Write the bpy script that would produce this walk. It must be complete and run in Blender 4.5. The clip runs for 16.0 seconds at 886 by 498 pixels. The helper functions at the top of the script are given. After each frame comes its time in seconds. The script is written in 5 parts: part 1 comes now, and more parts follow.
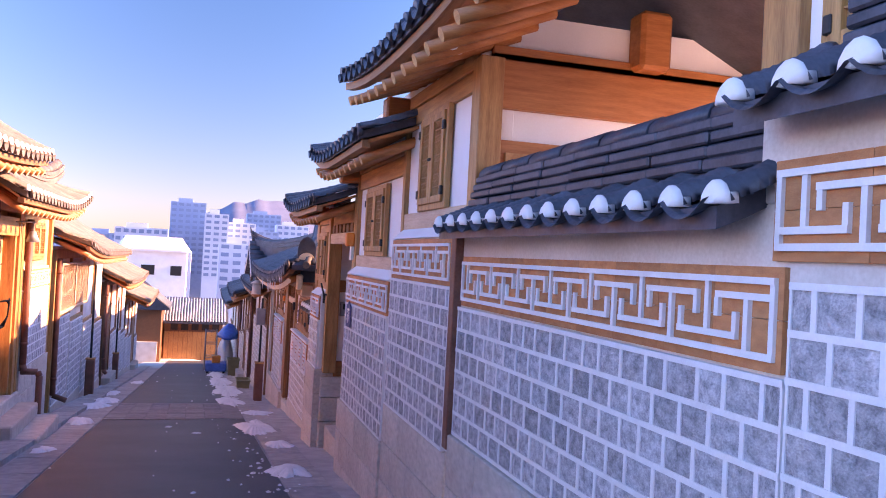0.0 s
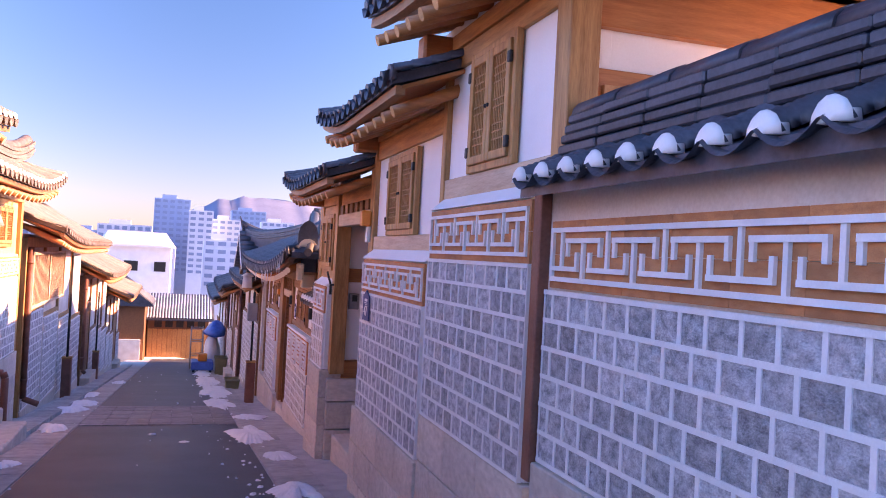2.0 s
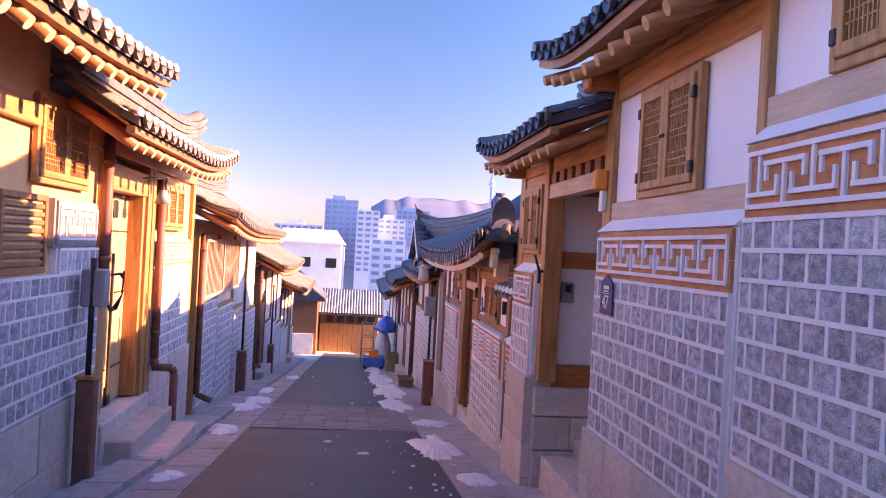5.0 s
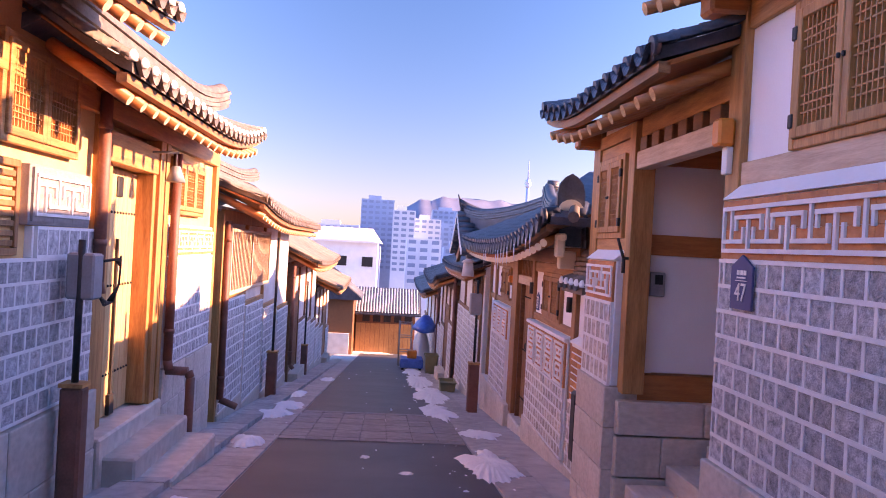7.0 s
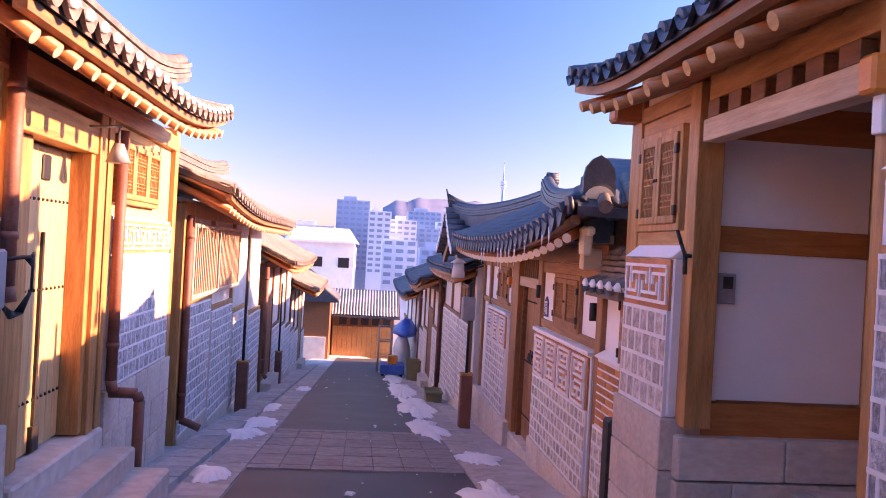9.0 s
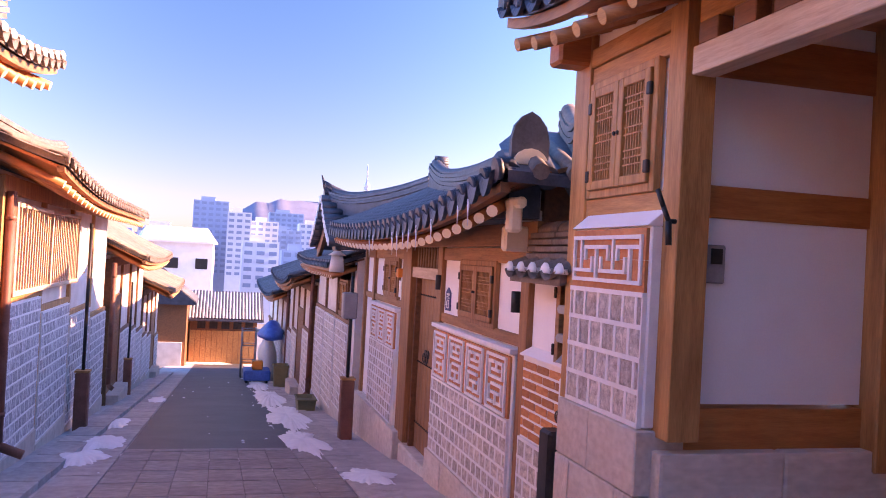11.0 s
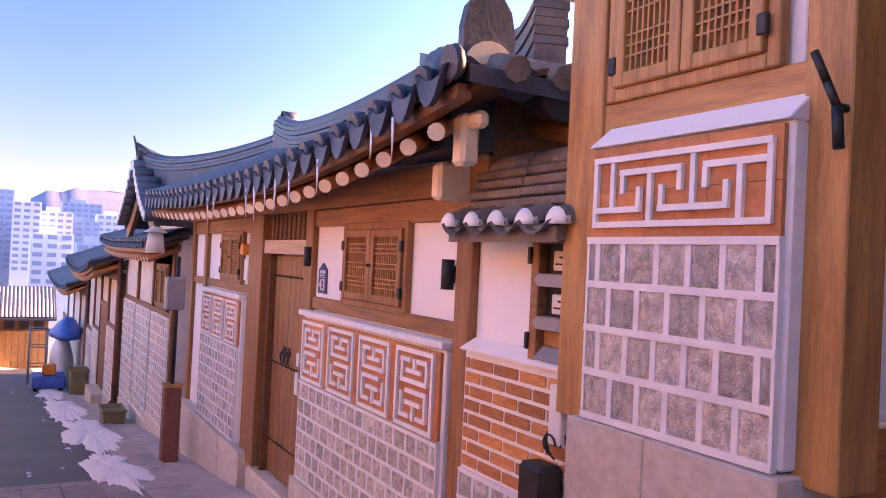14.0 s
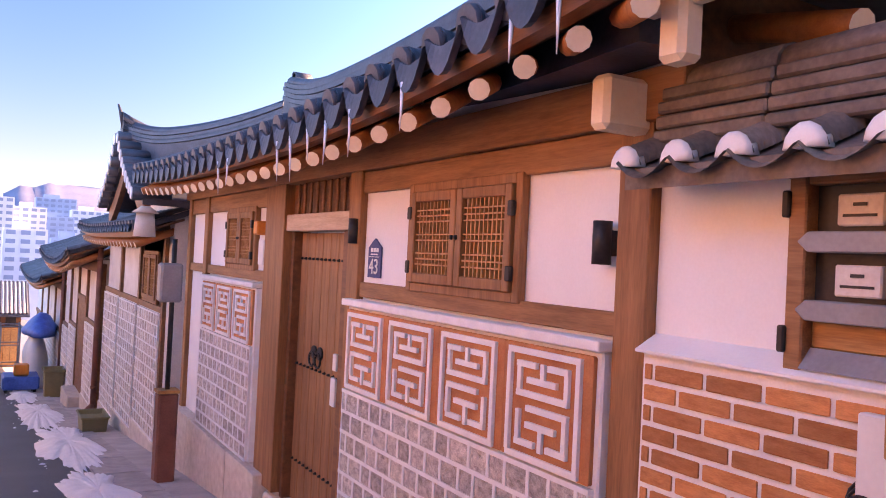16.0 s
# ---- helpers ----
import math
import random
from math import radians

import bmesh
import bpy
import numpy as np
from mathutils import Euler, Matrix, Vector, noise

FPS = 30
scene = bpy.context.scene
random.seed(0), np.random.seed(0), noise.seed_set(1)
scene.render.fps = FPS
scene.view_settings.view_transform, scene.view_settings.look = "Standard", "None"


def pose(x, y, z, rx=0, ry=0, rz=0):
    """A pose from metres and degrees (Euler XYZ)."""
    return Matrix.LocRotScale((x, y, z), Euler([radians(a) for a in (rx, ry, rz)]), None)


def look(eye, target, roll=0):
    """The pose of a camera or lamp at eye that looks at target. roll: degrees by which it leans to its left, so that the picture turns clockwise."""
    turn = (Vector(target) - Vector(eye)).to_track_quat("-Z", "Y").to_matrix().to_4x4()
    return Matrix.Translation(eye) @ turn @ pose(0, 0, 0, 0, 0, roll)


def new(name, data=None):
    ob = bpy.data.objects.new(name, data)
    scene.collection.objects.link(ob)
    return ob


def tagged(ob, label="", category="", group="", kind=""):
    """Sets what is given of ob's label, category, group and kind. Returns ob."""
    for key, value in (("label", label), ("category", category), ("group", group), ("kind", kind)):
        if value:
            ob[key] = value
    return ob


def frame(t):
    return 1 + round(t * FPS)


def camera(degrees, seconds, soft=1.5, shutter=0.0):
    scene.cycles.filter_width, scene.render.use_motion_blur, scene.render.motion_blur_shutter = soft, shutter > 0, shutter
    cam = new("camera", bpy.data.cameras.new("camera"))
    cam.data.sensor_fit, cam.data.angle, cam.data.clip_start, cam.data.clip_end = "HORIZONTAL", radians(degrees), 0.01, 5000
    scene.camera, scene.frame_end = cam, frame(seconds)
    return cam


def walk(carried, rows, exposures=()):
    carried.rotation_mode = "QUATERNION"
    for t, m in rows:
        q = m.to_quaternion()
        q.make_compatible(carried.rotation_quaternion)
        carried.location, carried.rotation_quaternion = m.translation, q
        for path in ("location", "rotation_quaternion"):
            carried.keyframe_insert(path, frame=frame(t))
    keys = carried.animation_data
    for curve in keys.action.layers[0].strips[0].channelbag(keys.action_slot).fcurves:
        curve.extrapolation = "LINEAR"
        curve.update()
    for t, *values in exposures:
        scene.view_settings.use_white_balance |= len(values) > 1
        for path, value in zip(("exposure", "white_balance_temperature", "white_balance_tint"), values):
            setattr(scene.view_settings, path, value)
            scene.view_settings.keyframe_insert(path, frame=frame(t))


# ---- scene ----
cam = camera(57.5, 16.0, soft=1.0)
METRES, EYE, TILT, LEAN, TURN = 11.6, 1.55, 0.0, 0.0, -16.7
ROWS = [
    (0.0, 0.0, 0.0, 0.0, -0.04, 0.82, -3.04),
    (0.5, -0.0068, 0.0311, -0.0031, -1.1, 0.8, -3.04),
    (1.0, -0.0205, 0.0628, -0.0077, -1.74, 0.81, -3.06),
    (1.5, -0.0289, 0.0919, -0.0117, -1.78, 0.77, -3.06),
    (2.0, -0.0398, 0.1205, -0.0151, -1.07, 0.69, -3.06),
    (2.5, -0.0512, 0.1491, -0.0177, 0.45, 0.59, -3.08),
    (3.0, -0.0594, 0.1768, -0.0215, 2.58, 0.43, -3.09),
    (3.5, -0.0719, 0.2047, -0.0255, 4.86, 0.29, -3.11),
    (4.0, -0.0828, 0.2295, -0.0273, 7.06, 0.18, -3.12),
    (4.5, -0.0909, 0.2563, -0.0302, 8.87, 0.08, -3.12),
    (7.0, -0.1394, 0.402, -0.0483, 12.84, -0.13, -3.16),
    (7.5, -0.1505, 0.4302, -0.0472, 12.75, -0.09, -3.19),
    (8.0, -0.1639, 0.4584, -0.0468, 12.42, -0.04, -3.18),
    (10.5, -0.2176, 0.6076, -0.0686, 5.04, 0.52, -3.11),
    (11.0, -0.229, 0.6325, -0.0708, 1.4, 0.75, -3.06),
    (11.5, -0.2383, 0.6589, -0.0743, -2.32, 0.94, -2.99),
    (12.0, -0.2479, 0.6856, -0.0772, -5.55, 1.02, -2.87),
    (12.5, -0.2559, 0.7138, -0.0816, -8.0, 1.07, -2.83),
    (13.0, -0.2599, 0.7453, -0.0837, -9.78, 1.02, -2.77),
    (13.5, -0.268, 0.7776, -0.0873, -10.96, 0.96, -2.73),
    (14.0, -0.2731, 0.8093, -0.0914, -11.71, 0.91, -2.76),
    (14.5, -0.2804, 0.8439, -0.0946, -12.21, 0.81, -2.73),
    (15.0, -0.2903, 0.8778, -0.0968, -12.63, 0.78, -2.76),
    (15.5, -0.2966, 0.9109, -0.101, -12.96, 0.81, -2.87),
    (16.0, -0.3042, 0.9426, -0.1056, -13.23, 0.74, -2.81),
]
walk(cam, [(t, pose(0, 0, EYE, TILT, LEAN, TURN) @ pose(METRES * x, METRES * y, METRES * z, 90 + pitch, roll, yaw)) for t, x, y, z, yaw, pitch, roll in ROWS],
     exposures=((0.0, 3.1, 7200.0, 60.0), (8.0, 3.05, 7200.0, 64.0), (12.5, 3.35, 7400.0, 64.0), (16.0, 3.5, 8100.0, 53.0)))

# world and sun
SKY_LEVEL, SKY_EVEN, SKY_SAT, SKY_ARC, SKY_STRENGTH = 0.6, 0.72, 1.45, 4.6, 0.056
SUN_EL, SUN_AZ = 20.5, (1.0, -0.02)          # elevation; plan direction towards the sun
world = bpy.data.worlds.new("world")
scene.world = world
world.use_nodes = True
wn = world.node_tree
sky = wn.nodes.new("ShaderNodeTexSky")
sky.sky_type, sky.sun_disc = "NISHITA", False
sky.sun_elevation, sky.sun_rotation = radians(SUN_EL), math.atan2(SUN_AZ[0], SUN_AZ[1])
sky.air_density, sky.dust_density, sky.ozone_density, sky.altitude = 1.0, 0.4, 4.0, 50
# clear winter air: even and deep blue, boosted towards and away from the sun to lift shaded walls
sky_level = wn.nodes.new("ShaderNodeVectorMath")
sky_level.operation = "SCALE"
sky_level.inputs["Scale"].default_value = SKY_LEVEL
sky_even = wn.nodes.new("ShaderNodeGamma")
sky_even.inputs[1].default_value = SKY_EVEN
sky_tint = wn.nodes.new("ShaderNodeHueSaturation")
sky_tint.inputs["Saturation"].default_value = SKY_SAT
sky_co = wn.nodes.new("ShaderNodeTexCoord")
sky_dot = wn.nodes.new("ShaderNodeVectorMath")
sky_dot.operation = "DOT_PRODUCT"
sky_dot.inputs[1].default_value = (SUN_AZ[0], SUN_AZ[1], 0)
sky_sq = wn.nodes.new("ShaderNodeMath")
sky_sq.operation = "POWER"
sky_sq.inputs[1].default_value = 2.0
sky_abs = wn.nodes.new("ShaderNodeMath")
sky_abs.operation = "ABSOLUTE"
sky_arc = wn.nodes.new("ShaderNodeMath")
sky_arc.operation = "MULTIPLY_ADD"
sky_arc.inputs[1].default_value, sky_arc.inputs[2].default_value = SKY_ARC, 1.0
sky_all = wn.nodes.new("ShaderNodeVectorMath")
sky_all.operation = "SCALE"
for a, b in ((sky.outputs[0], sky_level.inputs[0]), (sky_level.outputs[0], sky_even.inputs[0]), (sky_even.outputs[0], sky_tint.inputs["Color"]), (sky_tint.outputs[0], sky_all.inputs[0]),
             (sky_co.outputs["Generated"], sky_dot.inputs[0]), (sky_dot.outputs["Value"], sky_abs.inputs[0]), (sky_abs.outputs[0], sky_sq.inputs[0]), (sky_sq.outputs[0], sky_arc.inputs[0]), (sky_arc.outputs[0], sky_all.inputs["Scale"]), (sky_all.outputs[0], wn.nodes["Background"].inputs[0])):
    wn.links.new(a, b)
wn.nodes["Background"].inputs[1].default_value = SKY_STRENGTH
sun_data = bpy.data.lights.new("sun", "SUN")
sun_data.energy, sun_data.angle, sun_data.color = 2.6, radians(0.53), (1.0, 0.70, 0.36)
sun = new("sun", sun_data)
h = math.hypot(*SUN_AZ)
sd = Vector((SUN_AZ[0] / h * math.cos(radians(SUN_EL)), SUN_AZ[1] / h * math.cos(radians(SUN_EL)), math.sin(radians(SUN_EL))))
sun.matrix_world = look(sd * 60, (0, 0, 0))


# ---- materials ----
def mat(name, a, b, scale=8.0, rough=0.7, bump=0.15, metal=0.0, stretch=(1, 1, 1), fine=60.0, rnd=0.0, stain=0.0, dist=0.004):
    m = bpy.data.materials.new(name)
    m.use_nodes = True
    nt = m.node_tree
    n, k = nt.nodes, nt.links
    bs = n["Principled BSDF"]
    co = n.new("ShaderNodeTexCoord")
    mp = n.new("ShaderNodeMapping")
    mp.inputs["Scale"].default_value = stretch
    oi = n.new("ShaderNodeObjectInfo")
    off = n.new("ShaderNodeVectorMath")
    off.operation = "SCALE"
    off.inputs[0].default_value = (17.0, 31.0, 23.0)
    k.new(oi.outputs["Random"], off.inputs["Scale"])
    add = n.new("ShaderNodeVectorMath")
    k.new(co.outputs["Object"], mp.inputs[0])
    k.new(mp.outputs[0], add.inputs[0])
    k.new(off.outputs[0], add.inputs[1])
    n1 = n.new("ShaderNodeTexNoise")
    n1.inputs["Scale"].default_value, n1.inputs["Detail"].default_value = scale, 6
    n2 = n.new("ShaderNodeTexNoise")
    n2.inputs["Scale"].default_value, n2.inputs["Detail"].default_value = fine, 4
    for q in (n1, n2):
        k.new(add.outputs[0], q.inputs["Vector"])
    ramp = n.new("ShaderNodeValToRGB")
    ramp.color_ramp.elements[0].position, ramp.color_ramp.elements[1].position = 0.33, 0.67
    ramp.color_ramp.elements[0].color, ramp.color_ramp.elements[1].color = (*a, 1), (*b, 1)
    mix = n.new("ShaderNodeMath")
    mix.operation = "MULTIPLY_ADD"
    mix.inputs[1].default_value = 0.35
    k.new(n2.outputs["Fac"], mix.inputs[0])
    sc = n.new("ShaderNodeMath")
    sc.operation = "MULTIPLY"
    sc.inputs[1].default_value = 0.65
    k.new(n1.outputs["Fac"], sc.inputs[0])
    k.new(sc.outputs[0], mix.inputs[2])
    k.new(mix.outputs[0], ramp.inputs[0])
    last = ramp.outputs[0]
    if rnd:
        hs = n.new("ShaderNodeHueSaturation")
        mr = n.new("ShaderNodeMapRange")
        mr.inputs["To Min"].default_value, mr.inputs["To Max"].default_value = 1 - rnd, 1 + rnd
        k.new(oi.outputs["Random"], mr.inputs["Value"])
        k.new(mr.outputs[0], hs.inputs["Value"])
        k.new(last, hs.inputs["Color"])
        last = hs.outputs[0]
    if stain:
        n3 = n.new("ShaderNodeTexNoise")
        n3.inputs["Scale"].default_value, n3.inputs["Detail"].default_value = 1.3, 5
        k.new(co.outputs["Object"], n3.inputs["Vector"])
        r3 = n.new("ShaderNodeMapRange")
        r3.inputs["From Min"].default_value, r3.inputs["From Max"].default_value = 0.45, 0.75
        r3.inputs["To Max"].default_value = stain
        k.new(n3.outputs["Fac"], r3.inputs["Value"])
        mx = n.new("ShaderNodeMix")
        mx.data_type = "RGBA"
        mx.inputs["B"].default_value = (a[0] * 0.5, a[1] * 0.45, a[2] * 0.4, 1)
        k.new(r3.outputs[0], mx.inputs["Factor"])
        k.new(last, mx.inputs["A"])
        last = mx.outputs["Result"]
    k.new(last, bs.inputs["Base Color"])
    bs.inputs["Roughness"].default_value, bs.inputs["Metallic"].default_value = rough, metal
    bp = n.new("ShaderNodeBump")
    bp.inputs["Strength"].default_value, bp.inputs["Distance"].default_value = min(1.0, bump * 3), dist
    k.new(mix.outputs[0], bp.inputs["Height"])
    k.new(bp.outputs[0], bs.inputs["Normal"])
    return m


WOODH = mat("honey_wood_beam", (0.30, 0.125, 0.036), (0.62, 0.32, 0.11), 4, 0.55, 0.15, stretch=(4, 0.5, 6), fine=30, stain=0.25)
WOODV = mat("honey_wood_post", (0.30, 0.125, 0.036), (0.62, 0.32, 0.11), 4, 0.55, 0.15, stretch=(5, 5, 0.5), fine=30, stain=0.25)
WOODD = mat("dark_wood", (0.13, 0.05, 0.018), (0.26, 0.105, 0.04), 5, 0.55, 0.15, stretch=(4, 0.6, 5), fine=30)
WOODB = mat("brown_weathered_beam", (0.20, 0.085, 0.03), (0.44, 0.21, 0.085), 4, 0.6, 0.2, stretch=(4, 0.45, 6), fine=26, stain=0.4)
WOODC = mat("brown_weathered_post", (0.20, 0.085, 0.03), (0.42, 0.19, 0.075), 4, 0.6, 0.2, stretch=(5, 5, 0.45), fine=26, stain=0.4)
WOODP = mat("pale_weathered_wood", (0.46, 0.31, 0.20), (0.70, 0.53, 0.37), 5, 0.65, 0.15, stretch=(4, 0.5, 6), fine=30, stain=0.2)
WOODX = mat("red_brown_wood", (0.34, 0.11, 0.026), (0.52, 0.20, 0.056), 5, 0.5, 0.12, stretch=(0.6, 4, 6), fine=30)
LATT = mat("lattice_wood", (0.36, 0.16, 0.055), (0.54, 0.27, 0.10), 12, 0.6, 0.1)
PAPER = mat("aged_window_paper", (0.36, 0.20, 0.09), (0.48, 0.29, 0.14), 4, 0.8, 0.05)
PLAST = mat("white_lime_plaster", (0.80, 0.78, 0.76), (0.88, 0.86, 0.84), 2.0, 0.85, 0.12, fine=90, stain=0.10)
OLDPL = mat("stained_plaster", (0.60, 0.52, 0.45), (0.82, 0.76, 0.70), 2.2, 0.88, 0.2, fine=70, stain=0.3)
GROUT = mat("white_mortar", (0.74, 0.72, 0.71), (0.86, 0.84, 0.83), 10, 0.85, 0.25, fine=120)
STONE = mat("split_granite", (0.22, 0.215, 0.23), (0.68, 0.66, 0.67), 3.2, 0.88, 1.0, fine=15, rnd=0.22, dist=0.03)
STONEB = mat("warm_split_granite", (0.30, 0.26, 0.23), (0.76, 0.68, 0.61), 3.2, 0.88, 1.0, fine=15, rnd=0.22, dist=0.03)
TERRA = mat("terracotta_tile", (0.46, 0.155, 0.055), (0.66, 0.27, 0.105), 5, 0.75, 0.2, fine=80, rnd=0.16, stain=0.15)
# Window paper of the left house, its colour lightened for the sun on it.
PAPERL = mat("sunlit_window_paper", (0.62, 0.42, 0.20), (0.74, 0.54, 0.28), 4, 0.8, 0.05)
GREYT = mat("grey_clay_tile", (0.20, 0.19, 0.19), (0.30, 0.28, 0.28), 5, 0.75, 0.2, fine=80)
GRAN = mat("dressed_granite", (0.50, 0.43, 0.37), (0.70, 0.62, 0.55), 9, 0.8, 0.35, fine=160, rnd=0.10, stain=0.25)
TILE = mat("dark_roof_tile", (0.026, 0.03, 0.042), (0.075, 0.083, 0.11), 6, 0.5, 0.25, fine=50, rnd=0.25, stain=0.1)
TILEO = mat("weathered_roof_tile", (0.085, 0.07, 0.062), (0.22, 0.175, 0.145), 6, 0.7, 0.3, fine=50, rnd=0.2)
SNOW = mat("old_snow", (0.80, 0.82, 0.86), (0.92, 0.93, 0.95), 6, 0.7, 0.6, fine=40, dist=0.02)
ICE = mat("cloudy_ice", (0.66, 0.70, 0.76), (0.80, 0.83, 0.88), 20, 0.15, 0.1)
CREAM = mat("cream_paint", (0.78, 0.62, 0.42), (0.88, 0.74, 0.54), 6, 0.7, 0.05)
BRICK = mat("red_brick", (0.44, 0.155, 0.05), (0.64, 0.27, 0.10), 2.5, 0.8, 0.35, fine=14, rnd=0.3)
IRON = mat("black_iron", (0.015, 0.014, 0.014), (0.04, 0.035, 0.035), 10, 0.5, 0.1, metal=0.3)
RUST = mat("red_brown_painted_iron", (0.16, 0.055, 0.035), (0.27, 0.11, 0.075), 6, 0.6, 0.2)
CONC = mat("gutter_concrete", (0.32, 0.31, 0.31), (0.50, 0.48, 0.47), 4, 0.85, 0.3, fine=90, rnd=0.12, stain=0.35)
GREYB = mat("grey_painted_metal", (0.22, 0.22, 0.23), (0.32, 0.32, 0.33), 5, 0.5, 0.05)
WHITEP = mat("white_plastic", (0.72, 0.72, 0.70), (0.80, 0.80, 0.78), 4, 0.45, 0.02)
# Navy enamel with the sky's reflection mixed in as a lighter blue.
BLUEP = mat("navy_enamel_sky_tint", (0.05, 0.065, 0.17), (0.06, 0.08, 0.21), 4, 0.65, 0.02)
TARP = mat("blue_tarpaulin", (0.02, 0.09, 0.38), (0.05, 0.18, 0.60), 5, 0.45, 0.3, fine=20)
ORANGE = mat("orange_plastic", (0.75, 0.20, 0.02), (0.85, 0.30, 0.04), 4, 0.4, 0.02)
# Haze over the far hill is put into this blue colour.
FARG = mat("haze_tinted_woods", (0.13, 0.165, 0.25), (0.18, 0.22, 0.32), 0.03, 0.95, 0.1, fine=0.3)
LAND = mat("town_ground", (0.16, 0.16, 0.17), (0.26, 0.26, 0.27), 0.05, 0.95, 0.1, fine=0.6)
# Far blocks: distance haze is mixed into these three colours.
TOWERW = mat("haze_pale_cladding", (0.50, 0.56, 0.66), (0.60, 0.66, 0.75), 0.05, 0.7, 0.02, fine=0.6)
TOWERB = mat("haze_blue_cladding", (0.22, 0.33, 0.52), (0.30, 0.42, 0.60), 0.05, 0.5, 0.02, fine=0.6)
TOWERG = mat("haze_blue_windows", (0.14, 0.22, 0.36), (0.20, 0.29, 0.44), 0.05, 0.3, 0.02, fine=0.6)


def asphalt():
    m = mat("worn_asphalt", (0.05, 0.05, 0.056), (0.095, 0.093, 0.098), 1.2, 0.55, 0.5, fine=160, stain=0.0, dist=0.006)
    return m


ASPH = asphalt()
SETT = mat("grooved_concrete_paving", (0.20, 0.195, 0.20), (0.36, 0.35, 0.35), 3, 0.8, 0.4, fine=90, rnd=0.12)


# ---- building helpers ----
def G(y):
    """Height of the street at y."""
    if y < 52:
        return 0.03 - 0.105 * y
    return 0.03 - 0.105 * 52 - 0.03 * (y - 52)


def box(bm, x0, x1, y0, y1, z0, z1, mi=0):
    x0, x1 = min(x0, x1), max(x0, x1)
    y0, y1 = min(y0, y1), max(y0, y1)
    z0, z1 = min(z0, z1), max(z0, z1)
    v = [bm.verts.new(p) for p in ((x0, y0, z0), (x1, y0, z0), (x1, y1, z0), (x0, y1, z0), (x0, y0, z1), (x1, y0, z1), (x1, y1, z1), (x0, y1, z1))]
    for f in ((0, 3, 2, 1), (4, 5, 6, 7), (0, 1, 5, 4), (1, 2, 6, 5), (2, 3, 7, 6), (3, 0, 4, 7)):
        bm.faces.new([v[i] for i in f]).material_index = mi
    return v


def cyl(bm, p, q, r, n=12, r2=None, mi=0, capmi=None):
    p, q = Vector(p), Vector(q)
    r2 = r if r2 is None else r2
    d = (q - p).normalized()
    a = d.orthogonal().normalized()
    b = d.cross(a)
    A = [bm.verts.new(p + r * (math.cos(2 * math.pi * i / n) * a + math.sin(2 * math.pi * i / n) * b)) for i in range(n)]
    B = [bm.verts.new(q + r2 * (math.cos(2 * math.pi * i / n) * a + math.sin(2 * math.pi * i / n) * b)) for i in range(n)]
    for i in range(n):
        f = bm.faces.new((A[i], A[(i + 1) % n], B[(i + 1) % n], B[i]))
        f.smooth, f.material_index = True, mi
    for f in (bm.faces.new(A[::-1]), bm.faces.new(B)):
        f.material_index = mi if capmi is None else capmi


def tube(bm, pts, r, n=8):
    for p, q in zip(pts, pts[1:]):
        cyl(bm, p, q, r, n)


def loft(bm, rings, closed=True, cap=True, smooth=False):
    R = [[bm.verts.new(p) for p in ring] for ring in rings]
    n = len(R[0])
    for a, b in zip(R, R[1:]):
        for i in range(n if closed else n - 1):
            f = bm.faces.new((a[i], a[(i + 1) % n], b[(i + 1) % n], b[i]))
            f.smooth = smooth
    if cap:
        bm.faces.new(R[0][::-1])
        bm.faces.new(R[-1])


def part(name, bm, material, parent=None, label="", bevel=0.0):
    if bevel:
        bmesh.ops.bevel(bm, geom=bm.edges[:], offset=bevel, segments=1, affect="EDGES", clamp_overlap=True)
    bmesh.ops.recalc_face_normals(bm, faces=bm.faces[:])
    me = bpy.data.meshes.new(name)
    bm.to_mesh(me)
    bm.free()
    for m in (material if isinstance(material, (list, tuple)) else (material,)):
        me.materials.append(m)
    ob = new(name, me)
    if parent:
        ob.parent = parent
        if parent.parent is None and parent.type == "EMPTY":
            ob.matrix_parent_inverse = Matrix.Translation(-Vector(parent["origin"]))
    if label:
        ob["label"] = label
    if parent is None:
        ob["origin"] = (0.0, 0.0, 0.0)
    return ob


def thing(name, at, label, category, group="", kind=""):
    ob = new(name)
    ob.location = at
    ob.empty_display_size = 0.2
    ob["origin"] = tuple(float(v) for v in at)
    return tagged(ob, label, category, group, kind)


def piece(name, me, parent, loc, scale, turn=0.0):
    """A piece on shared mesh data, placed in the world."""
    ob = new(name, me)
    ob.parent = parent
    if parent.parent is None and parent.type == "EMPTY":
        ob.matrix_parent_inverse = Matrix.Translation(-Vector(parent["origin"]))
    ob.location, ob.scale, ob.rotation_euler = loc, scale, (0, 0, turn)
    return ob


def wbox(bm, S, x0, u0, u1, v0, v1, w0, w1, mi=0):
    """A box on a street front: u along the street, v out of the wall at x0 towards the street, w up. S: 1 right side, -1 left."""
    box(bm, x0 - S * v0, x0 - S * v1, u0, u1, w0, w1, mi)


def wpart(name, boxes, material, parent, S, x0, label="", bevel=0.005):
    bm = bmesh.new()
    for b in boxes:
        wbox(bm, S, x0, *b)
    return part(name, bm, material, parent, label, bevel)


def wparts(name, boxes, material, parent, S, x0, label="", bevel=0.005):
    for b in boxes:
        wpart(name, [b], material, parent, S, x0, label, bevel)


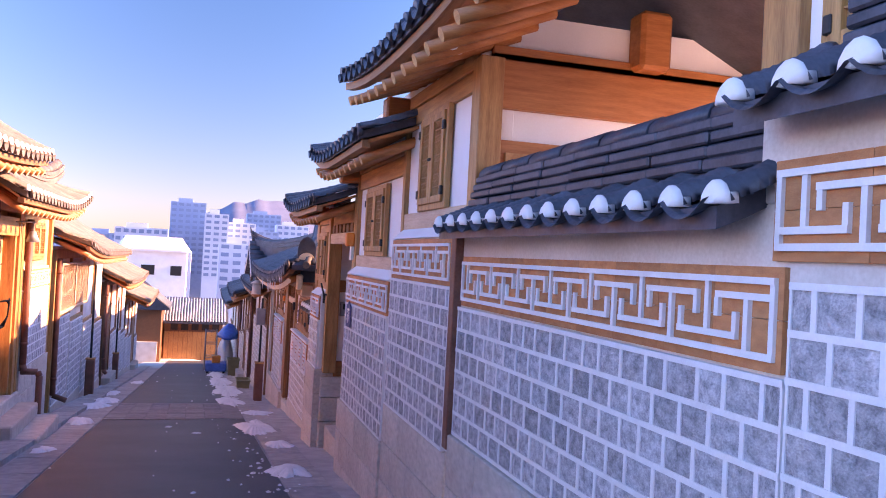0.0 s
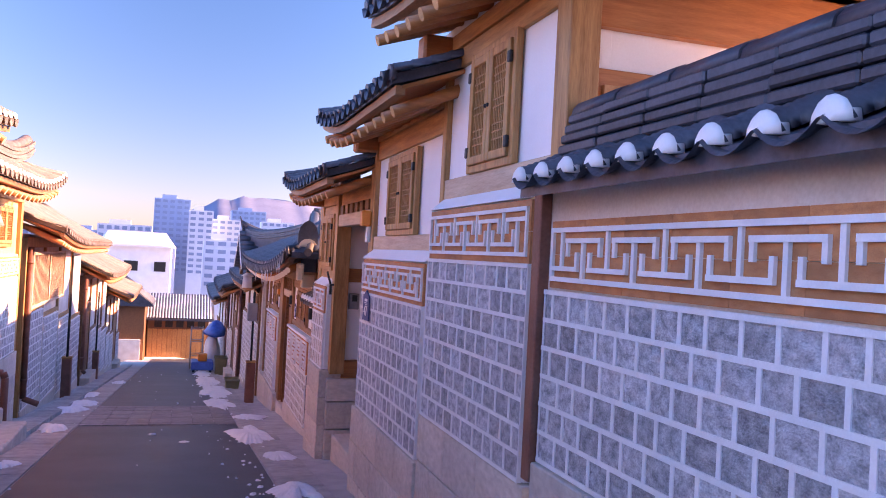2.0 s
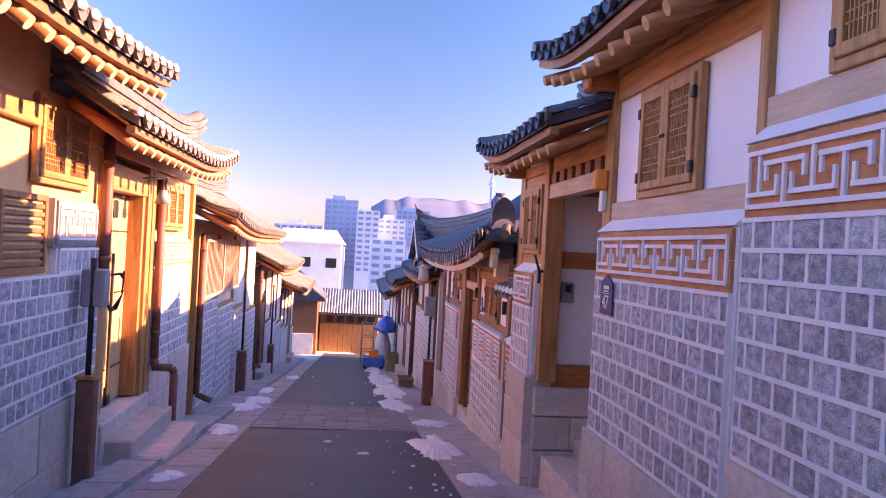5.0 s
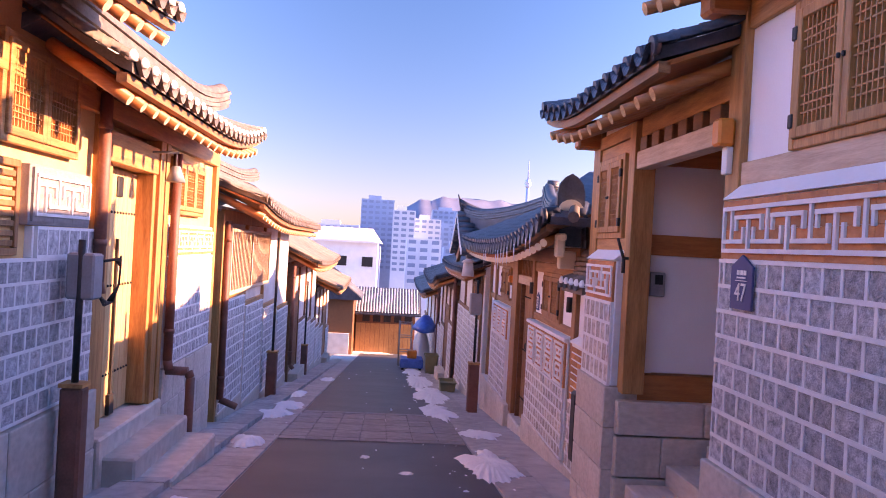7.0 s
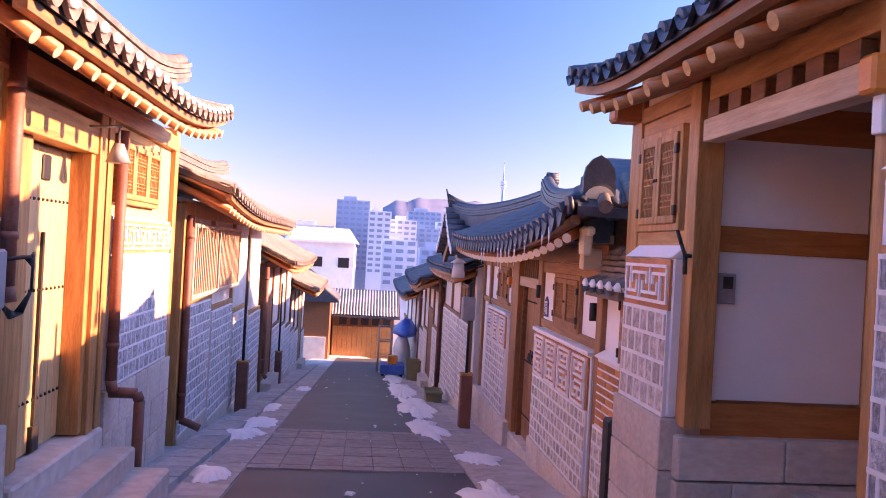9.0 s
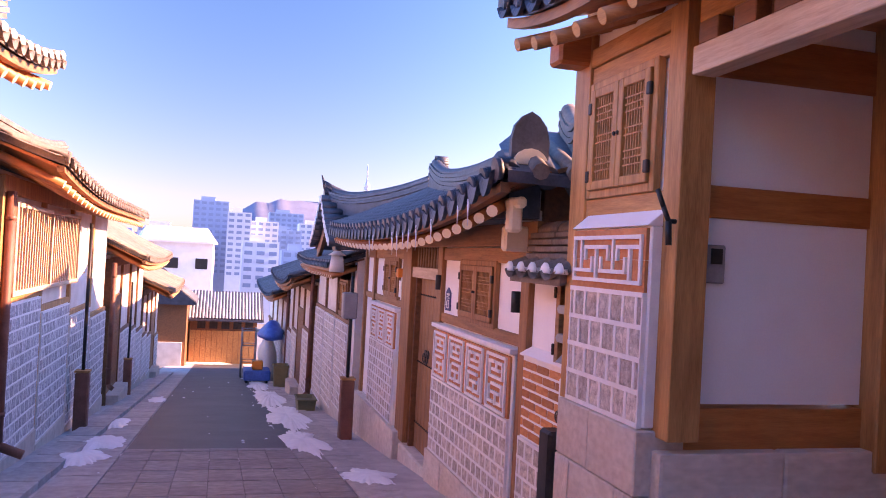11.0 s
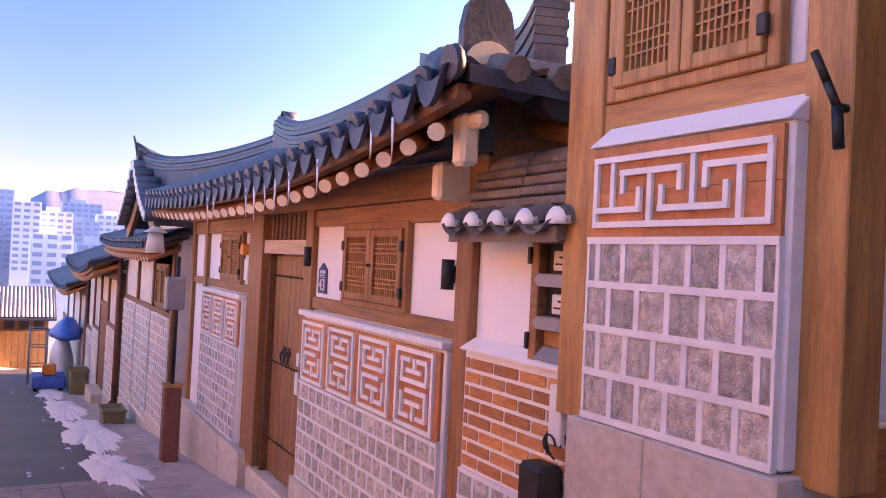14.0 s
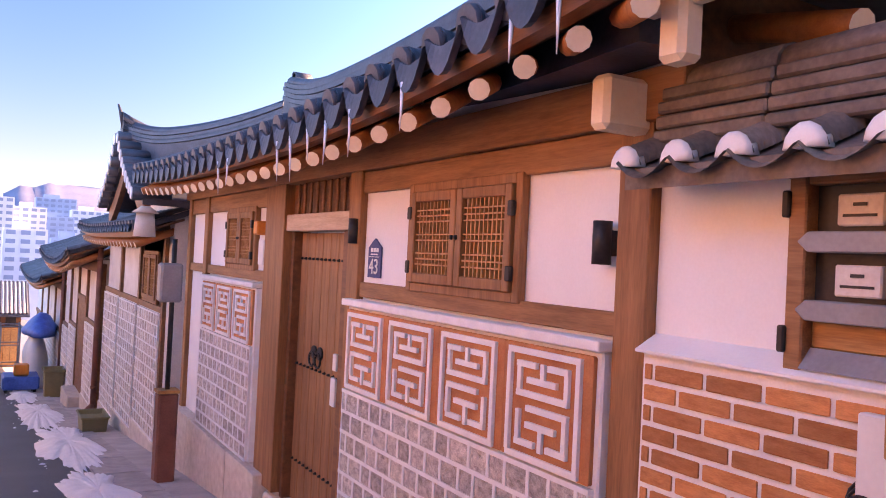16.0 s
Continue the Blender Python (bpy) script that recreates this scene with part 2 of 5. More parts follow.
def planks(name, parent, S, x0, u0, u1, n, v0, v1, w0, w1, material, label):
    """A door leaf: a ledge board behind and its planks as pieces."""
    leaf = wpart(name, [(u0, u1, v0 - .015, v0, w0 + .02, w1 - .02)], material, parent, S, x0, label)
    for i in range(n):
        wpart("plank", [(u0 + (u1 - u0) * i / n, u0 + (u1 - u0) * (i + 1) / n - .006, v0, v1, w0, w1)], material, leaf, S, x0)
    return leaf


def studs(parent, x, dx, us, z, r=.013):
    """A row of domed iron nail heads."""
    for u in us:
        bm = bmesh.new()
        cyl(bm, (x, u, z), (x + dx, u, z), r, 6, r * .5)
        part("stud", bm, IRON, parent)


def stone_mesh(name, material, rough, seed):
    rng = random.Random(seed)
    bm = bmesh.new()
    n = 4
    g = []
    for i in range(n + 1):
        row = []
        for j in range(n + 1):
            edge = i in (0, n) or j in (0, n)
            row.append(bm.verts.new(((0.30 if edge else 0.42 + rng.uniform(-rough, rough)), i / n - 0.5 + (0 if edge else rng.uniform(-.05, .05)), j / n - 0.5 + (0 if edge else rng.uniform(-.05, .05)))))
        g.append(row)
    for i in range(n):
        for j in range(n):
            bm.faces.new((g[i][j], g[i + 1][j], g[i + 1][j + 1], g[i][j + 1]))
    rim = [g[i][0] for i in range(n)] + [g[n][j] for j in range(n)] + [g[i][n] for i in range(n, 0, -1)] + [g[0][j] for j in range(n, 0, -1)]
    back = [bm.verts.new((-0.5, v.co.y, v.co.z)) for v in rim]
    for i in range(len(rim)):
        k = (i + 1) % len(rim)
        bm.faces.new((rim[i], back[i], back[k], rim[k]))
    bmesh.ops.recalc_face_normals(bm, faces=bm.faces[:])
    me = bpy.data.meshes.new(name)
    bm.to_mesh(me)
    bm.free()
    me.materials.append(material)
    return me


def block_mesh(name, material, bev=0.03):
    bm = bmesh.new()
    box(bm, -.5, .5, -.5, .5, -.5, .5)
    bmesh.ops.bevel(bm, geom=bm.edges[:], offset=bev, segments=1, affect="EDGES")
    me = bpy.data.meshes.new(name)
    bm.to_mesh(me)
    bm.free()
    me.materials.append(material)
    return me


STONES = [stone_mesh("stone", STONE, 0.13, s) for s in range(7)]
STONESB = [stone_mesh("stone", STONEB, 0.13, s + 20) for s in range(7)]
BLOCK = block_mesh("granite_block", GRAN, 0.02)
BRICKM = block_mesh("brick", BRICK, 0.04)
TERRAM = block_mesh("terracotta_tile", TERRA, 0.012)
LATE = []      # pieces of walls, made last


def stone_panel(parent, S, x0, u0, u1, w0, w1, sw=0.17, sh=0.142, meshes=STONES, joint=0.022, seed=1, joined=False, spread=0.12):
    """Rows of split stones with proud mortar lines, on a backing at x0."""
    rng = random.Random(seed)
    rows = max(1, round((w1 - w0) / sh))
    hh = (w1 - w0) / rows
    bm = bmesh.new()
    wbox(bm, S, x0, u0, u1, 0.0, 0.028, w0 - joint / 2, w0 + joint / 2)
    places = []
    for r in range(rows):
        z0 = w0 + r * hh
        wbox(bm, S, x0, u0, u1, 0.0, 0.027 + 0.002 * (r % 2), z0 + hh - joint / 2, z0 + hh + joint / 2)
        n = max(1, round((u1 - u0) / sw))
        step = (u1 - u0) / n
        cuts = [u0] + [u0 + step * (i + (0.5 if r % 2 else 0)) + rng.uniform(-spread, spread) * step for i in range(0 if r % 2 else 1, n)] + [u1]
        for a, b in zip(cuts, cuts[1:]):
            wbox(bm, S, x0, a - joint / 2 * (a > u0), a + joint / 2, 0.0, 0.0255, z0 + joint / 2, z0 + hh - joint / 2)
            places.append(((a + b) / 2, z0 + hh / 2, b - a - joint * 0.8, hh - joint * 0.8, rng.randrange(len(meshes))))
        wbox(bm, S, x0, u1 - joint / 2, u1, 0.0, 0.0255, z0 + joint / 2, z0 + hh - joint / 2)
    mortar = part("mortar", bm, GROUT, parent, "white raised mortar joints")
    LATE.append((parent, S, x0, places, meshes, joined))
    return mortar


def lay_stones():
    for parent, S, x0, places, meshes, joined in LATE:
        if joined:
            bm = bmesh.new()
            for u, w, du, dw, k in places:
                wbox(bm, S, x0, u - du / 2, u + du / 2, 0, 0.018 + 0.002 * (k % 4), w - dw / 2, w + dw / 2)
            ob = part("stonework", bm, meshes[0].materials[0], parent)
            ob["kind"] = "stuff"
            continue
        for u, w, du, dw, k in places:
            piece("stone", meshes[k], parent, (x0 - S * 0.012, u, w), (0.028 * (-S), du, dw))


def strips(bm, S, x0, lines, t, d0, d1):
    """Proud straight strips along axis-parallel polylines of (u, w)."""
    lift = 0.0
    for ln in lines:
        for (a, b), (c, d) in zip(ln, ln[1:]):
            lift = (lift + 0.0023) % 0.0061
            e = -t / 2 if a == c else t / 2      # uprights stop short of the level strips
            wbox(bm, S, x0, min(a, c) - t / 2, max(a, c) + t / 2, d0, d1 + lift, min(b, d) - t / 2 if a != c else min(b, d) + t / 2, max(b, d) + e)


def meander(parent, S, x0, u0, u1, w0, w1, period=0.42, tile=TERRAM, t=0.022, border=True):
    """Key-pattern frieze: proud mortar lines on a band of clay tiles."""
    n = max(1, round((u1 - u0) / 0.34))
    for i in range(n):
        for a, b in ((w0, (w0 + w1) / 2), ((w0 + w1) / 2, w1)):
            piece("frieze_tile", tile, parent, (x0 - S * 0.008, u0 + (i + .5) * (u1 - u0) / n, (a + b) / 2), (0.022, (u1 - u0) / n - 0.002, b - a - 0.002))
    e = 0.14 * (w1 - w0)
    a0, a1, b0, b1 = u0 + e * .8, u1 - e * .8, w0 + e, w1 - e
    H = b1 - b0
    lines = [[(a0, b0), (a1, b0)], [(a0, b1), (a1, b1)], [(a0, b0), (a0, b1)], [(a1, b0), (a1, b1)]] if border else []
    k = max(1, round((a1 - a0) / period))
    p = (a1 - a0) / k
    for i in range(k):
        c = a0 + p * (i + 0.27)
        lines += [[(c, b0), (c, b0 + .78 * H)], [(c - min(.36 * p, c - a0 - 0.02), b0 + .78 * H), (c + .36 * p, b0 + .78 * H), (c + .36 * p, b0 + .42 * H)]]
        if c - .36 * p > a0 + 0.03:
            lines += [[(c - .36 * p, b0 + .78 * H), (c - .36 * p, b0 + .42 * H)]]
        c = a0 + p * (i + 0.77)
        lines += [[(c, b1), (c, b0 + .22 * H)], [(c - .36 * p, b0 + .60 * H), (c - .36 * p, b0 + .22 * H), (min(c + .36 * p, a1 - 0.02), b0 + .22 * H)]]
        if c + .36 * p < a1 - 0.03:
            lines += [[(c + .36 * p, b0 + .22 * H), (c + .36 * p, b0 + .60 * H)]]
    bm = bmesh.new()
    strips(bm, S, x0, lines, t, 0.012, 0.031)
    return part("key_pattern", bm, GROUT, parent, "raised white key-pattern lines")


def longevity(parent, S, x0, u0, u1, w0, w1, n=4):
    """Squares of a labyrinth sign in thick mortar lines on clay tiles."""
    W = (u1 - u0) / n
    for i in range(n):
        piece("frieze_tile", TERRAM, parent, (x0 - S * 0.008, u0 + (i + .5) * W, (w0 + w1) / 2), (0.022, W - 0.002, w1 - w0 - 0.002))
        base = [[(.12, .94), (.90, .94), (.90, .04), (.12, .04), (.12, .94)],
                [(.42, .83), (.24, .83), (.24, .58), (.78, .58)], [(.51, .88), (.51, .70)], [(.37, .70), (.66, .70)],
                [(.60, .83), (.78, .83), (.78, .58)], [(.24, .46), (.66, .46)], [(.24, .46), (.24, .16), (.42, .16)],
                [(.37, .32), (.66, .32)], [(.51, .32), (.51, .09)], [(.78, .46), (.78, .16), (.60, .16)]]
        S2 = -1 if i % 2 else 1
        lines = [[(u0 + W * (i + (.51 + S2 * (a - .51))), w0 + b * (w1 - w0)) for a, b in ln] for ln in base]
        bm = bmesh.new()
        strips(bm, S, x0, lines, 0.026, 0.012, 0.033)
        part("sign_relief", bm, GROUT, parent, "raised white labyrinth sign")


def plinth(parent, S, x0, u0, u1, top, depth=0.35, out=0.05, bw=0.62, bh=0.34, seed=1):
    """Granite base course: dressed blocks down to the street."""
    rng = random.Random(seed)
    low = G(u1) - 0.25
    rows = max(1, math.ceil((top - low) / bh))
    for r in range(rows):
        z1 = top - r * bh
        z0 = z1 - bh
        n = max(1, round((u1 - u0) / bw))
        st = (u1 - u0) / n
        cuts = [u0] + [u0 + st * (i + (.5 if r % 2 else 0)) + rng.uniform(-.06, .06) for i in range(0 if r % 2 else 1, n)] + [u1]
        for a, b in zip(cuts, cuts[1:]):
            if z1 < G(b) - 0.1:
                continue
            piece("granite_block", BLOCK, parent, (x0 - S * (out - depth / 2 + rng.uniform(-.004, .004)), (a + b) / 2, (z0 + z1) / 2), (depth, b - a - 0.006, bh - 0.006))


def lattice_window(house, S, x0, u0, u1, w0, w1, leaves=2, nv=7, nh=(0.12, 0.2, 0.28, 0.46, 0.54, 0.72, 0.8, 0.88), frame_m=None, hinges=True, v=0.0, paper=None):
    fm = frame_m or WOODV
    win = wpart("window", [(u0, u1, v, v + .045, w0 - .05, w0), (u0, u1, v, v + .045, w1, w1 + .05), (u0 - .05, u0, v, v + .047, w0 - .05, w1 + .05), (u1, u1 + .05, v, v + .047, w0 - .05, w1 + .05)], fm, house, S, x0, "wooden window frame with lattice shutters")
    L = (u1 - u0) / leaves
    for i in range(leaves):
        a, b = u0 + i * L + .004, u0 + (i + 1) * L - .004
        r = .055
        wpart("shutter_frame", [(a, a + r, v + .03, v + .066, w0, w1), (b - r, b, v + .03, v + .066, w0, w1), (a + r, b - r, v + .03, v + .064, w0, w0 + r), (a + r, b - r, v + .03, v + .064, w1 - r, w1)], fm, win, S, x0)
        wpart("paper", [(a + r, b - r, v + .028, v + .034, w0 + r, w1 - r)], paper or PAPER, win, S, x0, bevel=0)
        bars = [(a + r + (b - a - 2 * r) * (k + 1) / (nv + 1) - .004, a + r + (b - a - 2 * r) * (k + 1) / (nv + 1) + .004, v + .034, v + .052, w0 + r, w1 - r) for k in range(nv)]
        bars += [(a + r, b - r, v + .034, v + .050, w0 + r + q * (w1 - w0 - 2 * r) - .004, w0 + r + q * (w1 - w0 - 2 * r) + .004) for q in nh]
        wpart("lattice", bars, LATT, win, S, x0, "fine wooden lattice", bevel=0)
        if hinges:
            e = a if i == 0 else b
            for z in (w0 + .08, w1 - .12):
                wpart("hinge", [(e - .02, e + .02, v + .05, v + .075, z - .03, z + .04)], IRON, win, S, x0)
    if leaves == 2 and hinges:
        m = (u0 + u1) / 2
        wpart("latch", [(m - .03, m - .012, v + .06, v + .08, (w0 + w1) / 2 - .012, (w0 + w1) / 2 + .012), (m + .012, m + .03, v + .06, v + .08, (w0 + w1) / 2 - .012, (w0 + w1) / 2 + .012)], IRON, win, S, x0)
    return win


def tile_roof(house, S, x0, xr, u0, u1, ze, zr, lift=(0.25, 0.25), step=0.245, tile=None, snow=0.0, rafters=True, ends="round", ridge=True, rr=0.052, seed=3, snowmat=None, finials=(1, 1), rv=0.30, name="roof", wall_x=None, ridge_u=None, board=True, eave_m=None, soffit_m=None, end_m=None):
    """A tiled slope from the eave at x0 to the ridge at xr, with tile rows, eave board, rafters and a layered ridge."""
    tile = tile or TILE
    rng = random.Random(seed)

    def ez(u):
        s = (u - u0) / (u1 - u0)
        return lift[0] * max(0, 1 - s / .5) ** 2.4 + lift[1] * max(0, (s - .5) / .5) ** 2.4

    def P(u, k, dz=0.0):
        up = ridge_u
        uu = u
        if up:      # hipped ends draw in towards the ridge
            c0, c1 = up
            s = (u - u0) / (u1 - u0)
            uu = u + k * ((c0 + s * (c1 - c0)) - u)
        return Vector((x0 + (xr - x0) * k, uu, ze + (zr - ze) * (0.72 * k + 0.28 * k * k) + ez(u) * (1 - 0.75 * k) + dz))
    NK = 8
    us = [u0 + (u1 - u0) * i / 24 for i in range(25)]
    bm = bmesh.new()
    top = [[bm.verts.new(P(u, k / NK, 0.0)) for k in range(NK + 1)] for u in us]
    bot = [[bm.verts.new(P(u, k / NK, -0.07)) for k in range(NK + 1)] for u in us]
    for i in range(24):
        for k in range(NK):
            bm.faces.new((top[i][k], top[i + 1][k], top[i + 1][k + 1], top[i][k + 1]))
            bm.faces.new((bot[i][k], bot[i][k + 1], bot[i + 1][k + 1], bot[i + 1][k]))
        bm.faces.new((top[i][0], bot[i][0], bot[i + 1][0], top[i + 1][0]))
        bm.faces.new((top[i][NK], top[i + 1][NK], bot[i + 1][NK], bot[i][NK]))
    for i in (0, 24):
        for k in range(NK):
            bm.faces.new((top[i][k], top[i][k + 1], bot[i][k + 1], bot[i][k]))
    roof = part(name, bm, tile, house, "curved roof of dark clay tiles")
    n = max(2, round((u1 - u0) / step))
    for i in range(n + 1):
        u = u0 + (u1 - u0) * i / n
        du = rng.uniform(-.008, .008)
        bm = bmesh.new()
        rings = []
        m = 10
        for q in range(m):
            for e in (0, 1):
                k = (q + e) / m
                c = P(u + du, k)
                r = rr * (1.0 if e == 0 else 0.90)
                rings.append([(c.x, c.y + r * 1.15 * math.cos(a), c.z + r * 1.25 * math.sin(a) + .012) for a in [math.pi * j / 6 for j in range(7)]] )
        loft(bm, rings, closed=True, cap=True, smooth=True)
        row = part("cover_tile", bm, tile, roof)
        c = P(u + du, 0)
        if ends == "round":
            bm = bmesh.new()
            cyl(bm, (c.x + S * .02, c.y, c.z + .018), (c.x - S * .02, c.y, c.z + .012), rr * 1.12, 10)
            part("end_tile", bm, tile, roof)
        elif ends == "plaster":
            bm = bmesh.new()
            rings = [[(c.x - S * dx, c.y + rr * f * 1.12 * math.cos(a), c.z + .008 + rr * f * 1.25 * math.sin(a)) for a in [math.pi * j / 7 for j in range(8)]] for dx, f in ((-.03, 1.0), (.012, 1.03), (.026, .8), (.032, .35))]
            loft(bm, rings, True, True, True)
            part("plaster_end", bm, PLAST, roof, "white lime plaster tile stop")
        if i < n:
            um = u + (u1 - u0) / n / 2
            c = P(um, 0)
            w = (u1 - u0) / n * .52
            bm = bmesh.new()
            tongue = rv
            arc = [(-1 + 2 * j / 8) for j in range(9)]
            f1 = [(c.x - S * .03, c.y + a * w, c.z + .03 - (1 - a * a) * .055) for a in arc]
            f0 = [(c.x - S * .03 - S * .02, c.y + a * w * .92, c.z + .03 - (1 - a * a) * (.055 + .15 * tongue) - .012) for a in arc]
            b1 = [(p[0] + S * .16, p[1], p[2] + .02) for p in f1]
            b0 = [(p[0] + S * .035, p[1], p[2] + .012) for p in f0]
            loft(bm, [b1, f1, f0, b0], closed=False, cap=False, smooth=False)
            part("drip_tile", bm, tile, roof)
            if snow and rng.random() < snow:
                bm = bmesh.new()
                k0, k1 = rng.uniform(.02, .3), rng.uniform(.35, .95)
                rings = []
                for q in range(7):
                    k = k0 + (k1 - k0) * q / 6
                    c = P(um + rng.uniform(-.01, .01), k)
                    f = max(.12, math.sin(math.pi * (q + .25) / 6.5)) * w * .62
                    rings.append([(c.x, c.y - f, c.z + .006), (c.x, c.y, c.z + .035 * min(1, f / w * 2)), (c.x, c.y + f, c.z + .006)])
                loft(bm, rings, True, True, True)
                ob = part("snow", bm, SNOW, roof, "strip of old snow between tile rows")
    if not board:
        return roof
    # eave board and rafters
    bm = bmesh.new()
    loft(bm, [[(P(u, 0).x + S * a, u, P(u, 0).z + b) for a, b in ((.03, -.07), (.03, -.135), (.10, -.135), (.10, -.07))] for u in us], True, True)
    part("eave_board", bm, eave_m or (WOODH if tile is TILE else WOODP), roof)
    bm = bmesh.new()
    wx = wall_x if wall_x is not None else x0 + S * 0.8
    loft(bm, [[(a, u, P(u, abs((a - x0) / (xr - x0))).z - .09 - b) for a, b in ((x0 + S * .08, 0), (wx + S * .1, 0), (wx + S * .1, .03), (x0 + S * .08, .03))] for u in us], True, True)
    part("soffit", bm, soffit_m or WOODX, roof, "brown boarded soffit")
    if rafters:
        nr = max(2, round((u1 - u0) / 0.30))
        for i in range(nr):
            u = u0 + (u1 - u0) * (i + .5) / nr
            bm = bmesh.new()
            a = P(u, .05 / abs(xr - x0), -.25)
            k1 = min(1.0, abs((wx + S * .25 - x0) / (xr - x0)))
            b = P(u, k1, -.22)
            cyl(bm, a, b, .043, 10, .05, 0, 1)
            part("rafter", bm, (WOODX, end_m or CREAM), roof, "round rafter with a sawn end")
    if ridge:
        ru = ridge_u or (u0, u1)

        def R(s):
            u = ru[0] + (ru[1] - ru[0]) * s
            up = .22 * (finials[0] * max(0, 1 - s / .35) ** 2 + finials[1] * max(0, (s - .65) / .35) ** 2)
            return u, zr + up + ez(u0 + (u1 - u0) * s) * .25
        bm = bmesh.new()
        for j in range(4):
            wd = .13 + .018 * (j % 2)
            loft(bm, [[(xr - wd, R(s / 16)[0], R(s / 16)[1] - .03 + j * .055), (xr + wd, R(s / 16)[0], R(s / 16)[1] - .03 + j * .055), (xr + wd * .96, R(s / 16)[0], R(s / 16)[1] + .018 + j * .055), (xr - wd * .96, R(s / 16)[0], R(s / 16)[1] + .018 + j * .055)] for s in range(17)], True, True)
        loft(bm, [[(xr + .10 * math.cos(a), R(s / 16)[0], R(s / 16)[1] + .18 + .10 * math.sin(a)) for a in [math.pi * q / 7 for q in range(8)]] for s in range(17)], True, True, True)
        part("ridge", bm, tile, roof, "layered tile ridge with upturned ends")
        # far slope, so that the roof is closed
        bm = bmesh.new()
        far = xr + S * abs(xr - x0)
        loft(bm, [[(xr, P(u, 1).y, P(u, 1).z), (far, u, ze), (far, u, ze - .1), (xr, P(u, 1).y, P(u, 1).z - .1)] for u in (u0, u1)], True, True)
        part("back_slope", bm, tile, roof)
    return roof


# ---- ground and street ----
def sheet(name, ys, xs, zf, material, label, cat):
    bm = bmesh.new()
    g = [[bm.verts.new((x, y, zf(x, y))) for x in xs] for y in ys]
    for i in range(len(ys) - 1):
        for j in range(len(xs) - 1):
            bm.faces.new((g[i][j], g[i][j + 1], g[i + 1][j + 1], g[i + 1][j]))
    ob = part(name, bm, material)
    return tagged(ob, label, cat, kind="structure")


def land(x, y):
    if y > 75:
        return G(75) - min(1, (y - 75) / 170) * 22 - .05
    if y < -40:
        return G(-40) - .05
    return G(y) - .05


sheet("ground", [-2500, -40, -10, 0, 10, 20, 30, 40, 52, 60, 75, 120, 245, 600, 1500, 4000], [-4000, -600, -60, -4, 0, 4, 60, 600, 4000], land, LAND, "bare town ground sloping down to the valley", "ground")


def slab(name, x0, x1, y0, y1, material, label, cat, top=0.0, nx=1, wob=0.0):
    bm = bmesh.new()
    ny = max(2, int((y1 - y0) / 0.8))
    xs = [x0 + (x1 - x0) * i / nx for i in range(nx + 1)]
    rows = []
    for i in range(ny + 1):
        y = y0 + (y1 - y0) * i / ny
        rows.append([(x, y, G(y) + top + (wob * noise.noise((x * .7, y * .5, 3)) if 0 < j < nx else 0)) for j, x in enumerate(xs)] + [(x, y, G(y) - .2) for x in xs[::-1]])
    loft(bm, rows, True, True)
    ob = part(name, bm, material)
    return tagged(ob, label, cat, kind="structure")


slab("road", -1.5, 0.95, -12, 54, ASPH, "worn dark asphalt lane sloping downhill between houses", "road", 0.0, 10, .02)
road_band = thing("paved_band", (-.3, 17.2, G(17.2)), "band of grooved grey concrete pavers across the lane", "paving", kind="structure")
gut_l = thing("gutter_edge", (-1.9, 15, G(15)), "grey concrete drain covers and kerb along the lane", "gutter", kind="structure")
gut_r = thing("gutter_edge", (1.3, 15, G(15)), "grey concrete drain covers along the lane", "gutter", kind="structure")
slab("pavement", -2.75, -1.5, -12, 54, CONC, "grey concrete gutter strip beside the lane", "pavement", -0.012)
slab("pavement", 0.95, 1.95, -12, 54, CONC, "grey concrete gutter strip beside the lane", "pavement", -0.012)


def snow_patch(x, y, lx, ly, hgt=0.05, seed=0):
    rng = random.Random(seed)
    bm = bmesh.new()
    N, K = 90, 6
    rad = []
    for i in range(N):
        a = 2 * math.pi * i / N
        rad.append(1 + .2 * noise.noise((math.cos(a) * 14 + seed, math.sin(a) * 14, seed + 2.0)) + .55 * noise.noise((math.cos(a) * 1.7 + seed * 3.1, math.sin(a) * 1.7, seed)) + .25 * noise.noise((math.cos(a) * 5 + seed, math.sin(a) * 5, seed + 9.0)))
    c = bm.verts.new((x, y, G(y) + hgt))
    prev = None
    for k in range(1, K + 1):
        f = k / K
        ring = []
        for i in range(N):
            a = 2 * math.pi * i / N
            px, py = x + math.cos(a) * lx * rad[i] * f, y + math.sin(a) * ly * rad[i] * f
            z = G(py) + hgt * (1 - f ** 3) * (1 + .5 * noise.noise((px * 6, py * 6, 2))) - (.01 if k == K else 0) + .004
            ring.append(bm.verts.new((px, py, z)))
        for i in range(N):
            j = (i + 1) % N
            f_ = bm.faces.new((c, ring[i], ring[j]) if prev is None else (prev[i], ring[i], ring[j], prev[j]))
            f_.smooth = True
        prev = ring
    ob = part("snow_patch", bm, SNOW)
    tagged(ob, "thin patch of trodden old snow lying on the lane", "snow", "snow patches along the lane", "stuff")


